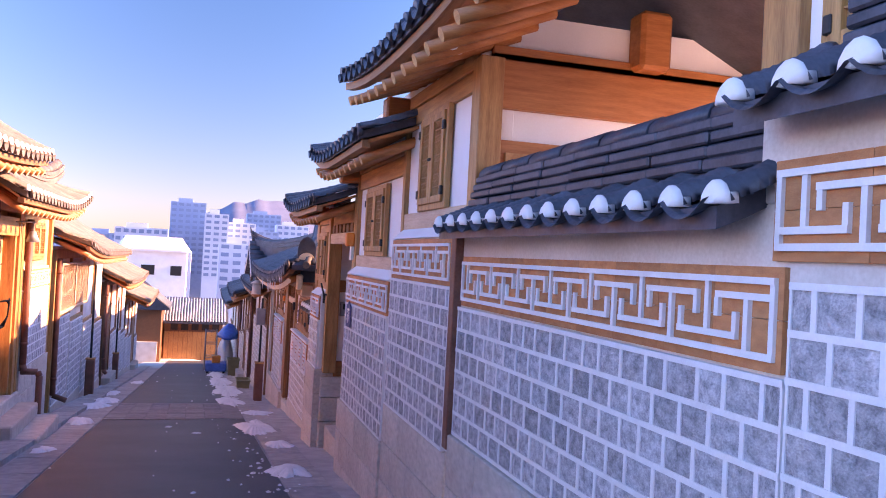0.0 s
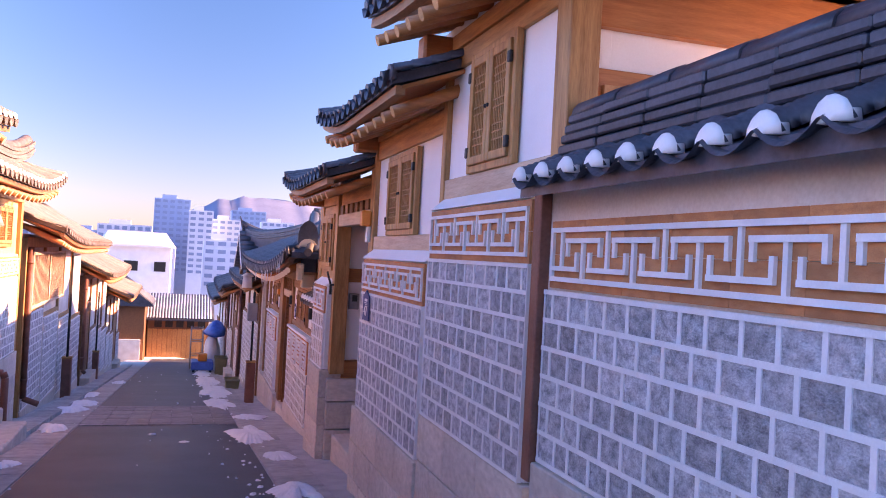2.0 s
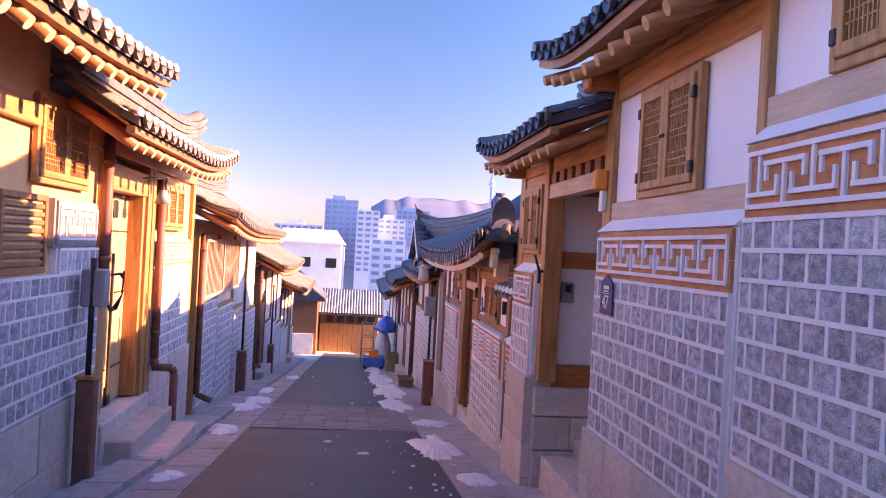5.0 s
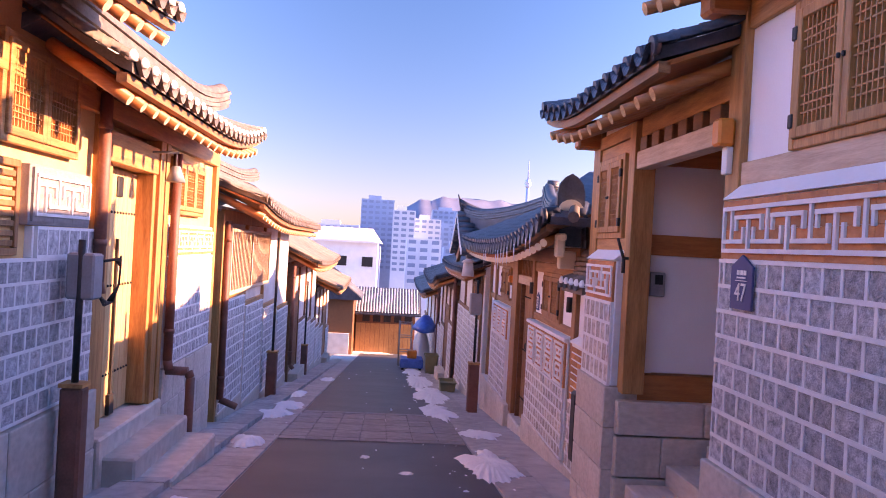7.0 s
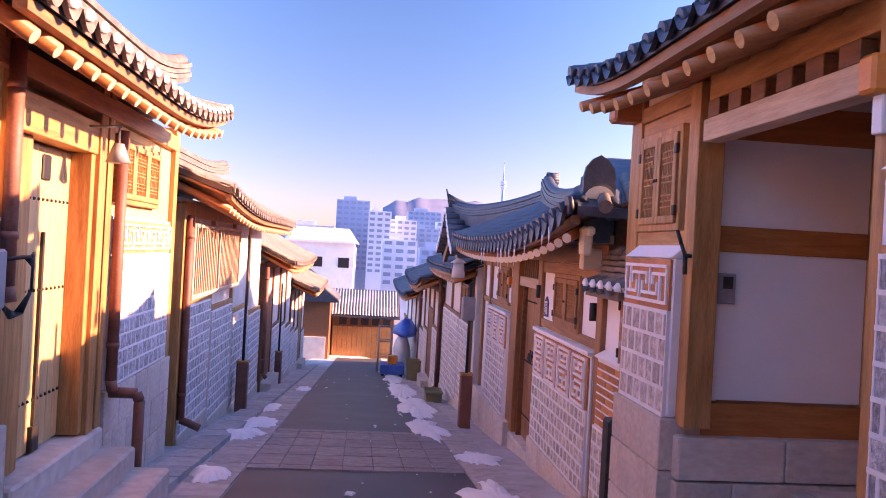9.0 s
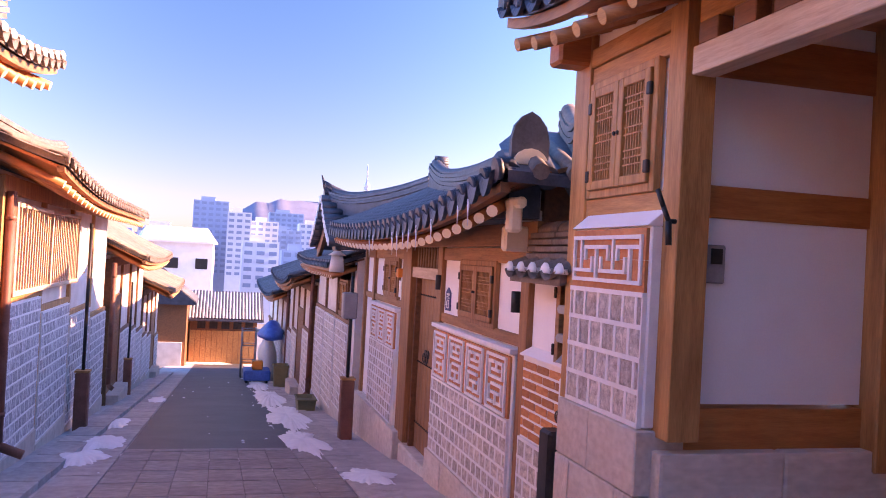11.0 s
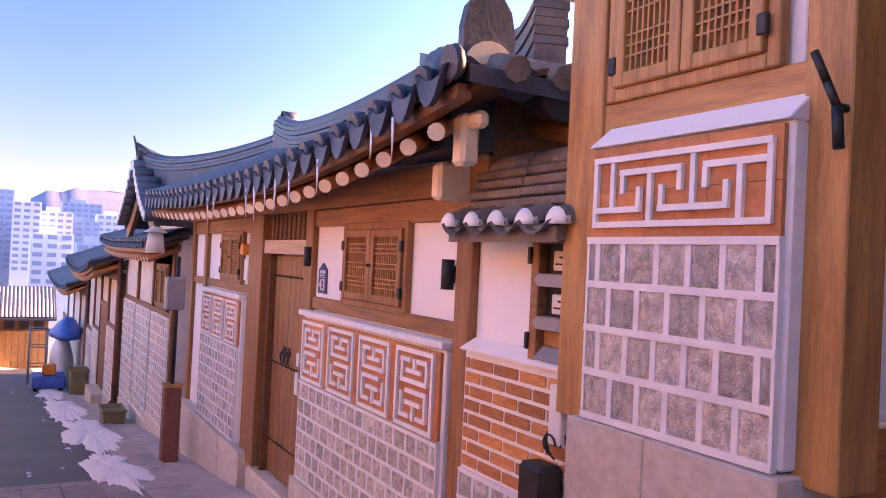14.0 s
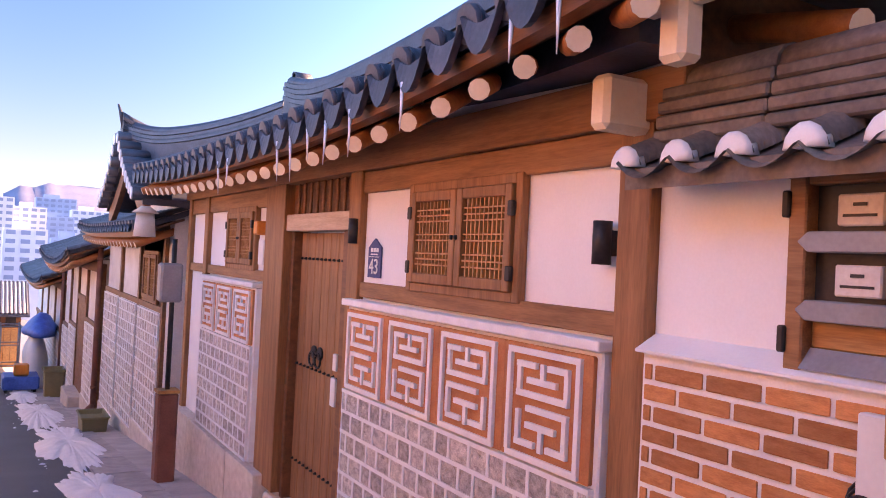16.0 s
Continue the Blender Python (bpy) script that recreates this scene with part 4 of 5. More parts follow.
wpart("beam_end", [(13.68, 13.78, .0, .26, .82, 1.02)], CREAM, h43, 1, FD, "cream painted beam end", .02)


# ---- plain hanok fronts further on ----
def front(name, S, x, u0, u1, top, eave, label, bays, panel_m=STONESB, roofm=TILE, out=.62, rise=.95, snow=.3, lift=(.15, .15), seed=0, run=1.9, post=WOODV, wallm=None):
    """A house front: plinth, stone panels up to top, plaster and windows above, tiled roof with its eave at that height."""
    hs = thing(name, (x + S * 1.5, (u0 + u1) / 2, G((u0 + u1) / 2)), label, "house")
    wl = wpart("wall", [(u0, u1, -.25, 0, G(u1) - .3, eave + .1)], wallm or OLDPL, hs, S, x)
    bm = bmesh.new()
    box(bm, x + S * .25, x + S * 3.6, u0 + .02, u1 - .02, G(u1) - .3, eave - .02)
    part("house_body", bm, OLDPL, hs)
    n = len(bays)
    ws = (u1 - u0) / n
    for i, b in enumerate(bays):
        a0, a1 = u0 + i * ws + .1, u0 + (i + 1) * ws - .02
        wpart("post", [(u0 + i * ws - .02, u0 + i * ws + .1, -.1, .05, G(u0 + i * ws) - .1, eave + .02)], post, hs, S, x)
        base = G(a1) + .28
        tp = top - .105 * (i * ws) * (1 if u1 - u0 > 6 else 0)
        if b in "wps":
            pn = wpart("stone_wall", [(a0, a1, -.05, .04, base, tp)], GROUT, hs, S, x)
            stone_panel(pn, S, x - S * .04, a0 + .01, a1 - .01, base + .01, tp - .02, .19, .15, panel_m, seed=seed * 10 + i, joined=u0 > 24)
            wpart("base_course", [(a0 - .05, a1 + .05, -.05, .08, G(a1) - .3, base)], GRAN, hs, S, x, "", .012)
            wpart("sill_beam", [(a0, a1, -.05, .05, tp + .002, tp + .08)], post, hs, S, x)
            if b == "w":
                lattice_window(hs, S, x, a0 + .35, a1 - .35, tp + .14, min(eave - .12, tp + .75), hinges=False, v=.01, frame_m=post)
        elif b == "d":
            planks("door", hs, S, x, a0, a1, 6, -.0, .03, G(a0) + .2, G(a0) + 2.15, post, "plank door")
            wpart("lintel", [(a0, a1, -.05, .06, G(a0) + 2.15, G(a0) + 2.27)], WOODD, hs, S, x)
            wpart("step", [(a0, a1, -.05, .3, G(a1) - .2, G(a0) + .2)], GRAN, hs, S, x, "granite step", .015)
    wpart("eave_beam", [(u0, u1, -.08, .06, eave - .14, eave + .05)], post, hs, S, x)
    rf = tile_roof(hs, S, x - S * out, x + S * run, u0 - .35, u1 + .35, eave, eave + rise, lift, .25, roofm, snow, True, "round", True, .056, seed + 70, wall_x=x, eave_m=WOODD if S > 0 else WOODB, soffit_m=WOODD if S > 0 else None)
    return hs, rf


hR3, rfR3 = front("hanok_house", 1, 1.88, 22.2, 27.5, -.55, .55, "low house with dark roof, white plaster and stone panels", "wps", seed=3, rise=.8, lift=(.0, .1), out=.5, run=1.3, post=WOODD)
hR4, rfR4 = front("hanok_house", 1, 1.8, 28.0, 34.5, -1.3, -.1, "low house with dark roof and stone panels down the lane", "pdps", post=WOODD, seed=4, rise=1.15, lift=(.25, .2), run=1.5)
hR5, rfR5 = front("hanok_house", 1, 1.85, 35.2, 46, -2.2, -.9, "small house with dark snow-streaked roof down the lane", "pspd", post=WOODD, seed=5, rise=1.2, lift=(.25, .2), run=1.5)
# unseen plain walls added behind the fronts to block sun through the gaps
for k, (u0, u1, z1) in enumerate(((12.7, 21.6, 1.75), (21.6, 27.8, 1.2), (27.8, 34.8, .85), (34.8, 47, .1))):
    bm = bmesh.new()
    box(bm, 3.7, 3.9, u0, u1 - .01, G(u1) - .3, z1)
    tagged(part("wall_rear", bm, OLDPL), "unseen plain wall added to block sun between the houses", "wall", kind="structure")
# gable wing of the next house: its ridge runs back from the street
gwing = thing("gable_wing", (2.5, 23.1, G(23)), "dark tiled gable of the next house with pale tile ends", "house")
for sgn in (-1, 1):
    bm = bmesh.new()
    loft(bm, [[(x, 23.1, 1.70), (x, 23.1 + sgn * .8, 1.18), (x, 23.1 + sgn * 1.55, .88), (x, 23.1 + sgn * 1.55, .80), (x, 23.1, 1.60)] for x in (1.42, 4.6)], True, True)
    part("slope", bm, TILE, gwing)
    for i in range(9):
        k = i / 8
        y, z = 23.1 + sgn * (.12 + 1.4 * k), 1.70 - 1.12 * k + .32 * k * k
        bm = bmesh.new()
        cyl(bm, (1.30, y, z + .03), (1.75, y, z + .05), .09, 8, .07)
        part("verge_tile", bm, TILE, gwing)
        bm = bmesh.new()
        cyl(bm, (1.285, y, z + .03), (1.302, y, z + .03), .074, 8)
        part("plaster_end", bm, PLAST, gwing)
    bm = bmesh.new()
    loft(bm, [[(1.45, 23.1 + sgn * 1.5 * k, 1.62 - 1.12 * k + .32 * k * k), (1.52, 23.1 + sgn * 1.5 * k, 1.62 - 1.12 * k + .32 * k * k), (1.52, 23.1 + sgn * 1.5 * k, 1.38 - 1.12 * k + .32 * k * k), (1.45, 23.1 + sgn * 1.5 * k, 1.38 - 1.12 * k + .32 * k * k)] for k in [q / 6 for q in range(7)]], True, True)
    part("bargeboard", bm, WOODD, gwing)
bm = bmesh.new()
loft(bm, [[(x, 21.9, G(23)), (x, 24.3, G(23)), (x, 24.3, .85), (x, 23.1, 1.5), (x, 21.9, .85)] for x in (1.88, 4.4)], True, True)
part("gable_wall", bm, OLDPL, gwing)
layered_ridge(gwing, (1.36, 23.1, 1.62), (4.6, 23.1, 1.72), .2, 0, 4)
bm = bmesh.new()
cyl(bm, (1.40, 23.1, 1.9), (1.30, 23.1, 2.2), .05, 8, .012)
part("finial", bm, TILE, gwing)
bm = bmesh.new()
cyl(bm, (1.45, 21.5, .42), (1.45, 21.5, .70), .13, 12, .1)
cyl(bm, (1.45, 21.5, .70), (1.45, 21.5, .78), .16, 12, .05)
part("street_lantern", bm, OLDPL, gwing, "pale round lantern at the corner")

# ---- left side ----
W = -2.68
hL1 = thing("hanok_house", (W - 1.5, 13, G(13)), "sunlit honey timber house with plank gate and lattice windows", "house")
wparts("wall", [(2, 12.05, -.25, 0, -2, 2.2), (3.05, 10.9, -.2, -.004, 2.2, 2.82), (13.9, 16.4, -.25, 0, -2.2, 2.15), (12.05, 13.9, -.3, -.2, -2, 2.15)], mat("ochre_plaster", (.60, .36, .15), (.74, .47, .21), 3, .85, .1, stain=.1), hL1, -1, W, "ochre plastered wall")
bm = bmesh.new()
box(bm, W - .3, W - 4, 2, 16.35, -2.3, 2.0)
part("house_body", bm, OLDPL, hL1)
pan = wpart("stone_wall", [(3, 11.75, -.05, .05, -.35, .76), (10.6, 11.75, -.05, .055, .76, .98)], GROUT, hL1, -1, W)
stone_panel(pan, -1, W + .05, 8.2, 11.73, -.33, .75, .185, .15, STONES, seed=81)
stone_panel(pan, -1, W + .055, 10.62, 11.73, .77, .97, .185, .2, STONES, seed=82)
pan2 = wpart("frieze_box", [(10.5, 11.6, 0, .06, .985, 1.4)], GREYT, hL1, -1, W, "grey key-pattern panel")
meander(pan2, -1, W + .06, 10.53, 11.56, 1.01, 1.38, .45, block_mesh("grey_tile", GREYT, .012))
plinth(pan, -1, W, 3, 11.9, -.355, .3, .10, .8, .5, seed=83)
vent = wpart("louvre", [(9.55, 10.44, .0, .03, .78, .83), (9.55, 10.44, .0, .03, 1.36, 1.41), (9.55, 9.6, .0, .032, .83, 1.36), (10.39, 10.44, .0, .032, .83, 1.36)], WOODC, hL1, -1, W, "brown slatted vent beside the panel")
wparts("slat", [(9.6, 10.39, .004, .022, .84 + .065 * i, .88 + .065 * i) for i in range(8)], WOODC, vent, -1, W)
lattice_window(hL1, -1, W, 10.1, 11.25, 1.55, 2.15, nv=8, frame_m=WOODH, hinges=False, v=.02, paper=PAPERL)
for u0, u1 in ((11.78, 11.98), (13.55, 13.72), (13.78, 13.92), (16.26, 16.42)):
    wpart("post", [(u0, u1, -.1, .06, -.9, 2.2)], WOODV, hL1, -1, W)
wpart("gate_lintel", [(11.98, 13.55, -.2, .04, 1.58, 1.85)], WOODH, hL1, -1, W)
wparts("gate_jamb", [(12.0, 12.4, -.2, -.04, -.8, 1.58), (13.46, 13.55, -.2, .02, -.8, 1.58)], WOODV, hL1, -1, W)
wpart("eave_beam", [(2, 16.4, -.1, .07, 1.93, 2.1)], WOODH, hL1, -1, W)
gate = planks("gate", hL1, -1, W, 12.4, 13.46, 8, -.19, -.15, -.8, 1.56, mat("pale_gate_wood", (.52, .32, .14), (.68, .45, .22), 5, .6, .12, stretch=(5, 5, .5), fine=30), "pale plank gate with iron studs")
for z in (1.15, .45, -.4):
    studs(gate, W - .15, .015, [12.48 + i * .085 for i in range(12)], z, .016)
wpart("gate_crest", [(12.85, 13.0, -.15, -.13, 1.3, 1.5)], IRON, gate, -1, W, "", .01)
wpart("drop_bolt", [(12.9, 12.93, -.15, -.12, -.75, .9), (12.85, 12.98, -.15, -.11, -.8, -.6)], IRON, gate, -1, W)
for i, (u0, u1, v1, z1) in enumerate(((12.0, 13.9, .10, -.82), (12.1, 13.95, .38, -1.0), (12.2, 14.0, .68, -1.2))):
    wpart("granite_step", [(u0, u1, -.3, v1, G(14) - .3, z1)], GRAN, hL1, -1, W, "worn granite step", .02)
pan = wpart("stone_wall", [(13.98, 16.2, -.05, .05, -.52, 1.08)], GROUT, hL1, -1, W, "white-jointed grey stone panel with key-pattern frieze")
stone_panel(pan, -1, W + .05, 14.0, 16.18, -.5, .70, .185, .15, STONES, seed=84)
meander(pan, -1, W + .05, 14.02, 16.16, .73, 1.05, .45)
plinth(pan, -1, W, 13.98, 16.42, -.525, .3, .08, .5, .4, seed=85)
lattice_window(hL1, -1, W, 14.05, 15.5, 1.25, 1.78, 3, 6, frame_m=WOODH, hinges=False, v=.02, paper=PAPERL)
rfL = tile_roof(hL1, -1, W + .85, W - .1, 3, 11.0, 2.42, 3.1, (.1, .18), .25, TILEO, .35, True, "plaster", True, .058, 90, wall_x=W, finials=(0, 1), eave_m=WOODB, end_m=WOODP)
rfL2 = tile_roof(hL1, -1, W + .72, W + .12, 10.4, 15.9, 2.10, 2.44, (.0, .28), .25, TILEO, .35, True, "plaster", True, .058, 91, wall_x=W, finials=(0, 1), eave_m=WOODB, end_m=WOODP)

hL2, rf2 = front("hanok_house", -1, W, 17.0, 25.2, .0, 1.32, "low house with timber grille windows over a stone wall", "ppss", STONES, TILEO, .7, .9, .3, (.22, .0), 12, post=WOODV, run=1.0)
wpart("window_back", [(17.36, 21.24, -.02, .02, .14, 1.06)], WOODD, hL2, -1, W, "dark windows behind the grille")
grille = thing("window_grille", (W + .1, 19, .1), "weathered timber bar grille in front of windows", "grille")
wpart("grille_frame", [(17.3, 21.3, .06, .12, .08, .14), (17.3, 21.3, .06, .12, 1.05, 1.1), (17.3, 17.36, .06, .125, .08, 1.1), (19.2, 19.26, .06, .125, .08, 1.1), (21.24, 21.3, .06, .125, .08, 1.1)], WOODP, grille, -1, W)
for i in range(30):
    u = 17.45 + i * .128
    wpart("bar", [(u, u + .03, .07, .10, .14, 1.05)], WOODP, grille, -1, W, bevel=0)
hL3, rf3 = front("hanok_house", -1, W, 26.0, 33.5, -1.2, .35, "old house with weathered tile roof down the lane", "dpps", STONES, TILEO, .75, 1.0, .3, (.1, .1), 13, post=WOODD, run=1.0)
hL4, rf4 = front("hanok_house", -1, W - .05, 34.2, 41, -2.2, -.75, "old house with weathered tile roof further down the lane", "ppdp", STONES, TILEO, .9, 1.0, .3, (.1, .1), 14, post=WOODD, run=1.0)

# ---- houses closing the lane ----
he = thing("timber_house", (-.3, 53, G(53)), "brown timber house with snow-striped tile roof at the lane end", "house")
bm = bmesh.new()
box(bm, -1.9, 1.6, 52.6, 57, G(53) - .5, -2.9)
part("wall", bm, WOODD, he)
for i in range(12):
    bm = bmesh.new()
    box(bm, -1.85 + i * .28, -1.85 + i * .28 + .26, 52.52, 52.6, G(53), -3.7)
    part("board", bm, WOODH, he, "honey-brown vertical board")
for i in range(5):
    bm = bmesh.new()
    box(bm, -1.5 + i * .62, -1.5 + i * .62 + .42, 52.54, 52.6, -3.6, -3.15)
    part("window", bm, IRON, he)
for i in range(25):
    x = -2.3 + i * .17
    bm = bmesh.new()
    cyl(bm, (x, 51.7, -3.0), (x, 54.2, -1.7), .055, 8)
    part("cover_tile", bm, TILE, he)
bm = bmesh.new()
loft(bm, [[(x, 51.65, -3.05), (x, 54.2, -1.75), (x, 57, -3.0), (x, 57, -3.1), (x, 51.65, -3.14)] for x in (-2.4, 1.9)], True, True)
part("roof", bm, TILE, he, "dark tile roof with snow in the furrows")
for i in range(24):
    x = -2.3 + i * .17 + .045
    bm = bmesh.new()
    loft(bm, [[(x, y, z), (x + .08, y, z), (x + .04, y, z + .035)] for y, z in ((51.7, -2.97), (54.1, -1.74))], True, True)
    part("snow_strip", bm, SNOW, he, "strip of snow in a roof furrow")
hf = thing("timber_house", (-3.4, 50, G(50)), "brown timber house with snow-striped gable roof", "house")
bm = bmesh.new()
box(bm, -4.8, -1.95, 49.5, 55, G(50) - .5, -1.9)
part("wall", bm, WOODD, hf)
bm = bmesh.new()
box(bm, -4.8, -2.1, 49.3, 49.5, G(50) - .5, G(50) + 1.2)
part("low_wall", bm, OLDPL, hf)
for i in range(14):
    y = 49.2 + i * .3
    bm = bmesh.new()
    cyl(bm, (-1.55, y, -2.0), (-3.6, y, -.4), .06, 8)
    part("cover_tile", bm, TILE, hf)
    bm = bmesh.new()
    loft(bm, [[(x, y + .09, z), (x, y + .21, z), (x, y + .15, z + .04)] for x, z in ((-1.6, -1.97), (-3.5, -.48))], True, True)
    part("snow_strip", bm, SNOW, hf, "strip of snow in a roof furrow")
bm = bmesh.new()
loft(bm, [[(-1.5, y, -2.05), (-3.6, y, -.42), (-5.6, y, -2.0), (-5.6, y, -2.15), (-1.5, y, -2.15)] for y in (49, 53.4)], True, True)
part("roof", bm, TILE, hf)
wh = thing("white_house", (-5, 82, G(75) - 1), "white two-storey house with snow on its flat roof", "house")
bm = bmesh.new()
box(bm, -7.5, -1.2, 80, 88, G(75) - 6, 1.0)
part("wall", bm, PLAST, wh)
bm = bmesh.new()
loft(bm, [[(-8, y, 1.0), (-.8, y, 1.0), (-1.8, y, z), (-7, y, z)] for y, z in ((79.4, 1.2), (84, 2.4), (89, 1.4))], True, True)
part("roof", bm, SNOW, wh, "snow covered roof")
bm = bmesh.new()
box(bm, -2.6, -1.6, 79.95, 80, -1.2, -.3)
box(bm, -5.2, -4.0, 79.95, 80, -1.2, -.3)
part("window", bm, IRON, wh)

# ---- town and hill beyond ----
def tower(x, y, w, d, z1, m, floors, label="high-rise block tinted pale blue for haze"):
    t = thing("office_tower", (x, y, -30), label, "building", "far town blocks")
    bm = bmesh.new()
    box(bm, x - w / 2, x + w / 2, y, y + d, -32, z1)
    box(bm, x - w * .3, x + w * .1, y + d * .3, y + d * .7, z1, z1 + 2.5)
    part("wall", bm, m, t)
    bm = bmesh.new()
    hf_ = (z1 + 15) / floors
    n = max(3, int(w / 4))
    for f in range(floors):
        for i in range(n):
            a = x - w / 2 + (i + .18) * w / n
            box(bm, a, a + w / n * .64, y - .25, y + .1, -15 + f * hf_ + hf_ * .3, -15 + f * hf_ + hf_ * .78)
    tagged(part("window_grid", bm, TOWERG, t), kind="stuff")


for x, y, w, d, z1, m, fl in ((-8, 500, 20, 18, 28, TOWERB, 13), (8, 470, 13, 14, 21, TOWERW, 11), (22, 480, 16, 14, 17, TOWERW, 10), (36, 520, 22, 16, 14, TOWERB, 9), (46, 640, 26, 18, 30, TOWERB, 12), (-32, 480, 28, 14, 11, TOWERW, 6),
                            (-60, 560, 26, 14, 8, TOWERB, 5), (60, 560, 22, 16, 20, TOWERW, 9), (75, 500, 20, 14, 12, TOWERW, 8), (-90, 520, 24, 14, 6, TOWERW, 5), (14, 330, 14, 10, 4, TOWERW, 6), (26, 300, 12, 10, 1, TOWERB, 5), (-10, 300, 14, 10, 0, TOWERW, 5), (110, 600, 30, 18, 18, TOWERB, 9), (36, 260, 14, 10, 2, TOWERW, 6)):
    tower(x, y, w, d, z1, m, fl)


def hill(name, x0, x1, y, peak, seed):
    bm = bmesh.new()
    N, K = 180, 8
    g = []
    for i in range(N + 1):
        s = i / N
        x = x0 + (x1 - x0) * s
        top = peak(x) + 12 * noise.noise((x * .014, seed, 1)) + 5 * noise.noise((x * .05, seed, 5)) + 2 * noise.noise((x * .2, seed, 5))
        g.append([bm.verts.new((x, y + 260 * (k / K - .5) * 2 * (1 if True else 0), -30 + (top + 30) * max(0, 1 - abs(2 * k / K - 1)) ** .8)) for k in range(K + 1)])
    for i in range(N):
        for k in range(K):
            f = bm.faces.new((g[i][k], g[i + 1][k], g[i + 1][k + 1], g[i][k + 1]))
            f.smooth = True
    tagged(part(name, bm, FARG), "wooded hill behind the town, tinted blue for haze", "hill", kind="structure")


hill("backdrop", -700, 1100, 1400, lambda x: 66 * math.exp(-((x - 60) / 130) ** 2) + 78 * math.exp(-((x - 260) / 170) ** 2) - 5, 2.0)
tv = thing("communication_tower", (236, 1400, 85), "slim communication tower with a lookout on the hill", "tower")
bm = bmesh.new()
cyl(bm, (236, 1400, 60), (236, 1400, 125), 3.6, 10, 2.6)
cyl(bm, (236, 1400, 126), (236, 1400, 160), 1.6, 8, .5)
part("mast", bm, TOWERB, tv)
bm = bmesh.new()
cyl(bm, (236, 1400, 112), (236, 1400, 118), 3, 12, 6.5)
cyl(bm, (236, 1400, 118), (236, 1400, 126), 6.5, 12, 4.5)
part("lookout", bm, TOWERW, tv)

# ---- fixtures ----
def plaque(S, x, u, z, number, w=.19, hgt=.22):
    t = thing("house_number_plaque", (x, u, z), "navy house number plaque with white figures, screwed to the wall", "sign")
    bm = bmesh.new()
    pts = [(-w / 2, -hgt / 2), (w / 2, -hgt / 2), (w / 2, hgt * .36), (0, hgt / 2 + .025), (-w / 2, hgt * .36)]
    loft(bm, [[(x - S * d, u + a, z + b) for a, b in pts] for d in (0, .012)], True, True)
    part("plate", bm, BLUEP, t)
    bm = bmesh.new()
    for a, b, c, d in ((-.07, .07, .018, .022), (-.06, -.03, .05, .075), (-.02, .01, .05, .075), (.02, .05, .05, .075), (-.05, .05, .032, .04)):
        box(bm, x - S * .012, x - S * .015, u + a, u + b, z + c, z + d)
    part("small_writing", bm, WHITEP, t)
    cu = bpy.data.curves.new("number", "FONT")
    cu.body, cu.size, cu.align_x, cu.align_y, cu.extrude = number, .135, "CENTER", "CENTER", .002
    cu.materials.append(WHITEP)
    ob = new("number", cu)
    ob.parent = t
    ob.matrix_parent_inverse = Matrix.Translation((-x, -u, -z))
    ob.matrix_basis = Matrix.Translation((x - S * .015, u, z - .045)) @ Matrix(((0, 0, -S, 0), (-S, 0, 0, 0), (0, 1, 0, 0), (0, 0, 0, 1)))


plaque(1, FA - .034, 9.03, .88, "47", .25, .26)
plaque(1, FD - .002, 16.07, .30, "43", .18, .22)

cctv = thing("security_camera", (1.6, 5.0, 2.95), "small dark dome-ended security camera under the eave", "camera")
bm = bmesh.new()
cyl(bm, (1.55, 5.05, 2.95), (1.42, 4.85, 2.93), .045, 12)
cyl(bm, (1.58, 5.1, 2.95), (1.58, 5.1, 3.1), .02, 8)
part("housing", bm, WHITEP, cctv)
bm = bmesh.new()
cyl(bm, (1.42, 4.85, 2.93), (1.412, 4.838, 2.929), .034, 12)
part("lens", bm, IRON, cctv)

ic = thing("intercom", (1.99, 11.47, .77), "grey intercom panel on the white recess wall", "intercom")
bm = bmesh.new()
box(bm, 1.95, 2.08, 11.44, 11.479, .68, .88)
part("panel", bm, GREYB, ic, "", .008)
bm = bmesh.new()
box(bm, 1.99, 2.055, 11.432, 11.44, .78, .86)
part("screen", bm, IRON, ic)
hk = thing("iron_hook", (FA, 11.4, 1.0), "black iron door hook on the post", "hook")
bm = bmesh.new()
tube(bm, [(1.74, 11.38, .98), (1.70, 11.38, .98), (1.68, 11.40, 1.05), (1.66, 11.43, 1.14)], .013)
tube(bm, [(1.70, 11.38, .98), (1.70, 11.37, .86)], .016)
part("hook", bm, IRON, hk)

lamp = thing("orange_beacon", (1.7, 9.5, 1.7), "orange beacon lamp box on the gate post", "lamp")
wpart("lens", [(9.44, 9.55, .05, .15, 1.66, 1.82)], ORANGE, lamp, 1, FB, bevel=.015)
wpart("bracket", [(9.46, 9.53, .05, .09, 1.5, 1.66)], WHITEP, lamp, 1, FB)
lamp2 = thing("orange_beacon", (1.9, 18.35, .5), "small orange lamp and notice beside the door", "lamp")
wpart("lens", [(18.3, 18.42, 0, .09, .46, .58)], ORANGE, lamp2, 1, FD, bevel=.012)
wpart("notice", [(18.2, 18.34, .05, .06, .2, .42)], WHITEP, lamp2, 1, FD)
for u, z, l in ((16.3, .48, .16), (13.9, .42, .17)):
    wl = thing("wall_lamp", (FD, u, z), "black half-round wall lamp", "lamp", "wall lamps")
    bm = bmesh.new()
    cyl(bm, (FD - .06, u, z - l / 2), (FD - .06, u, z + l / 2), .038, 12)
    box(bm, FD, FD - .06, u - .03, u + .03, z - .05, z + .05)
    part("housing", bm, IRON, wl)

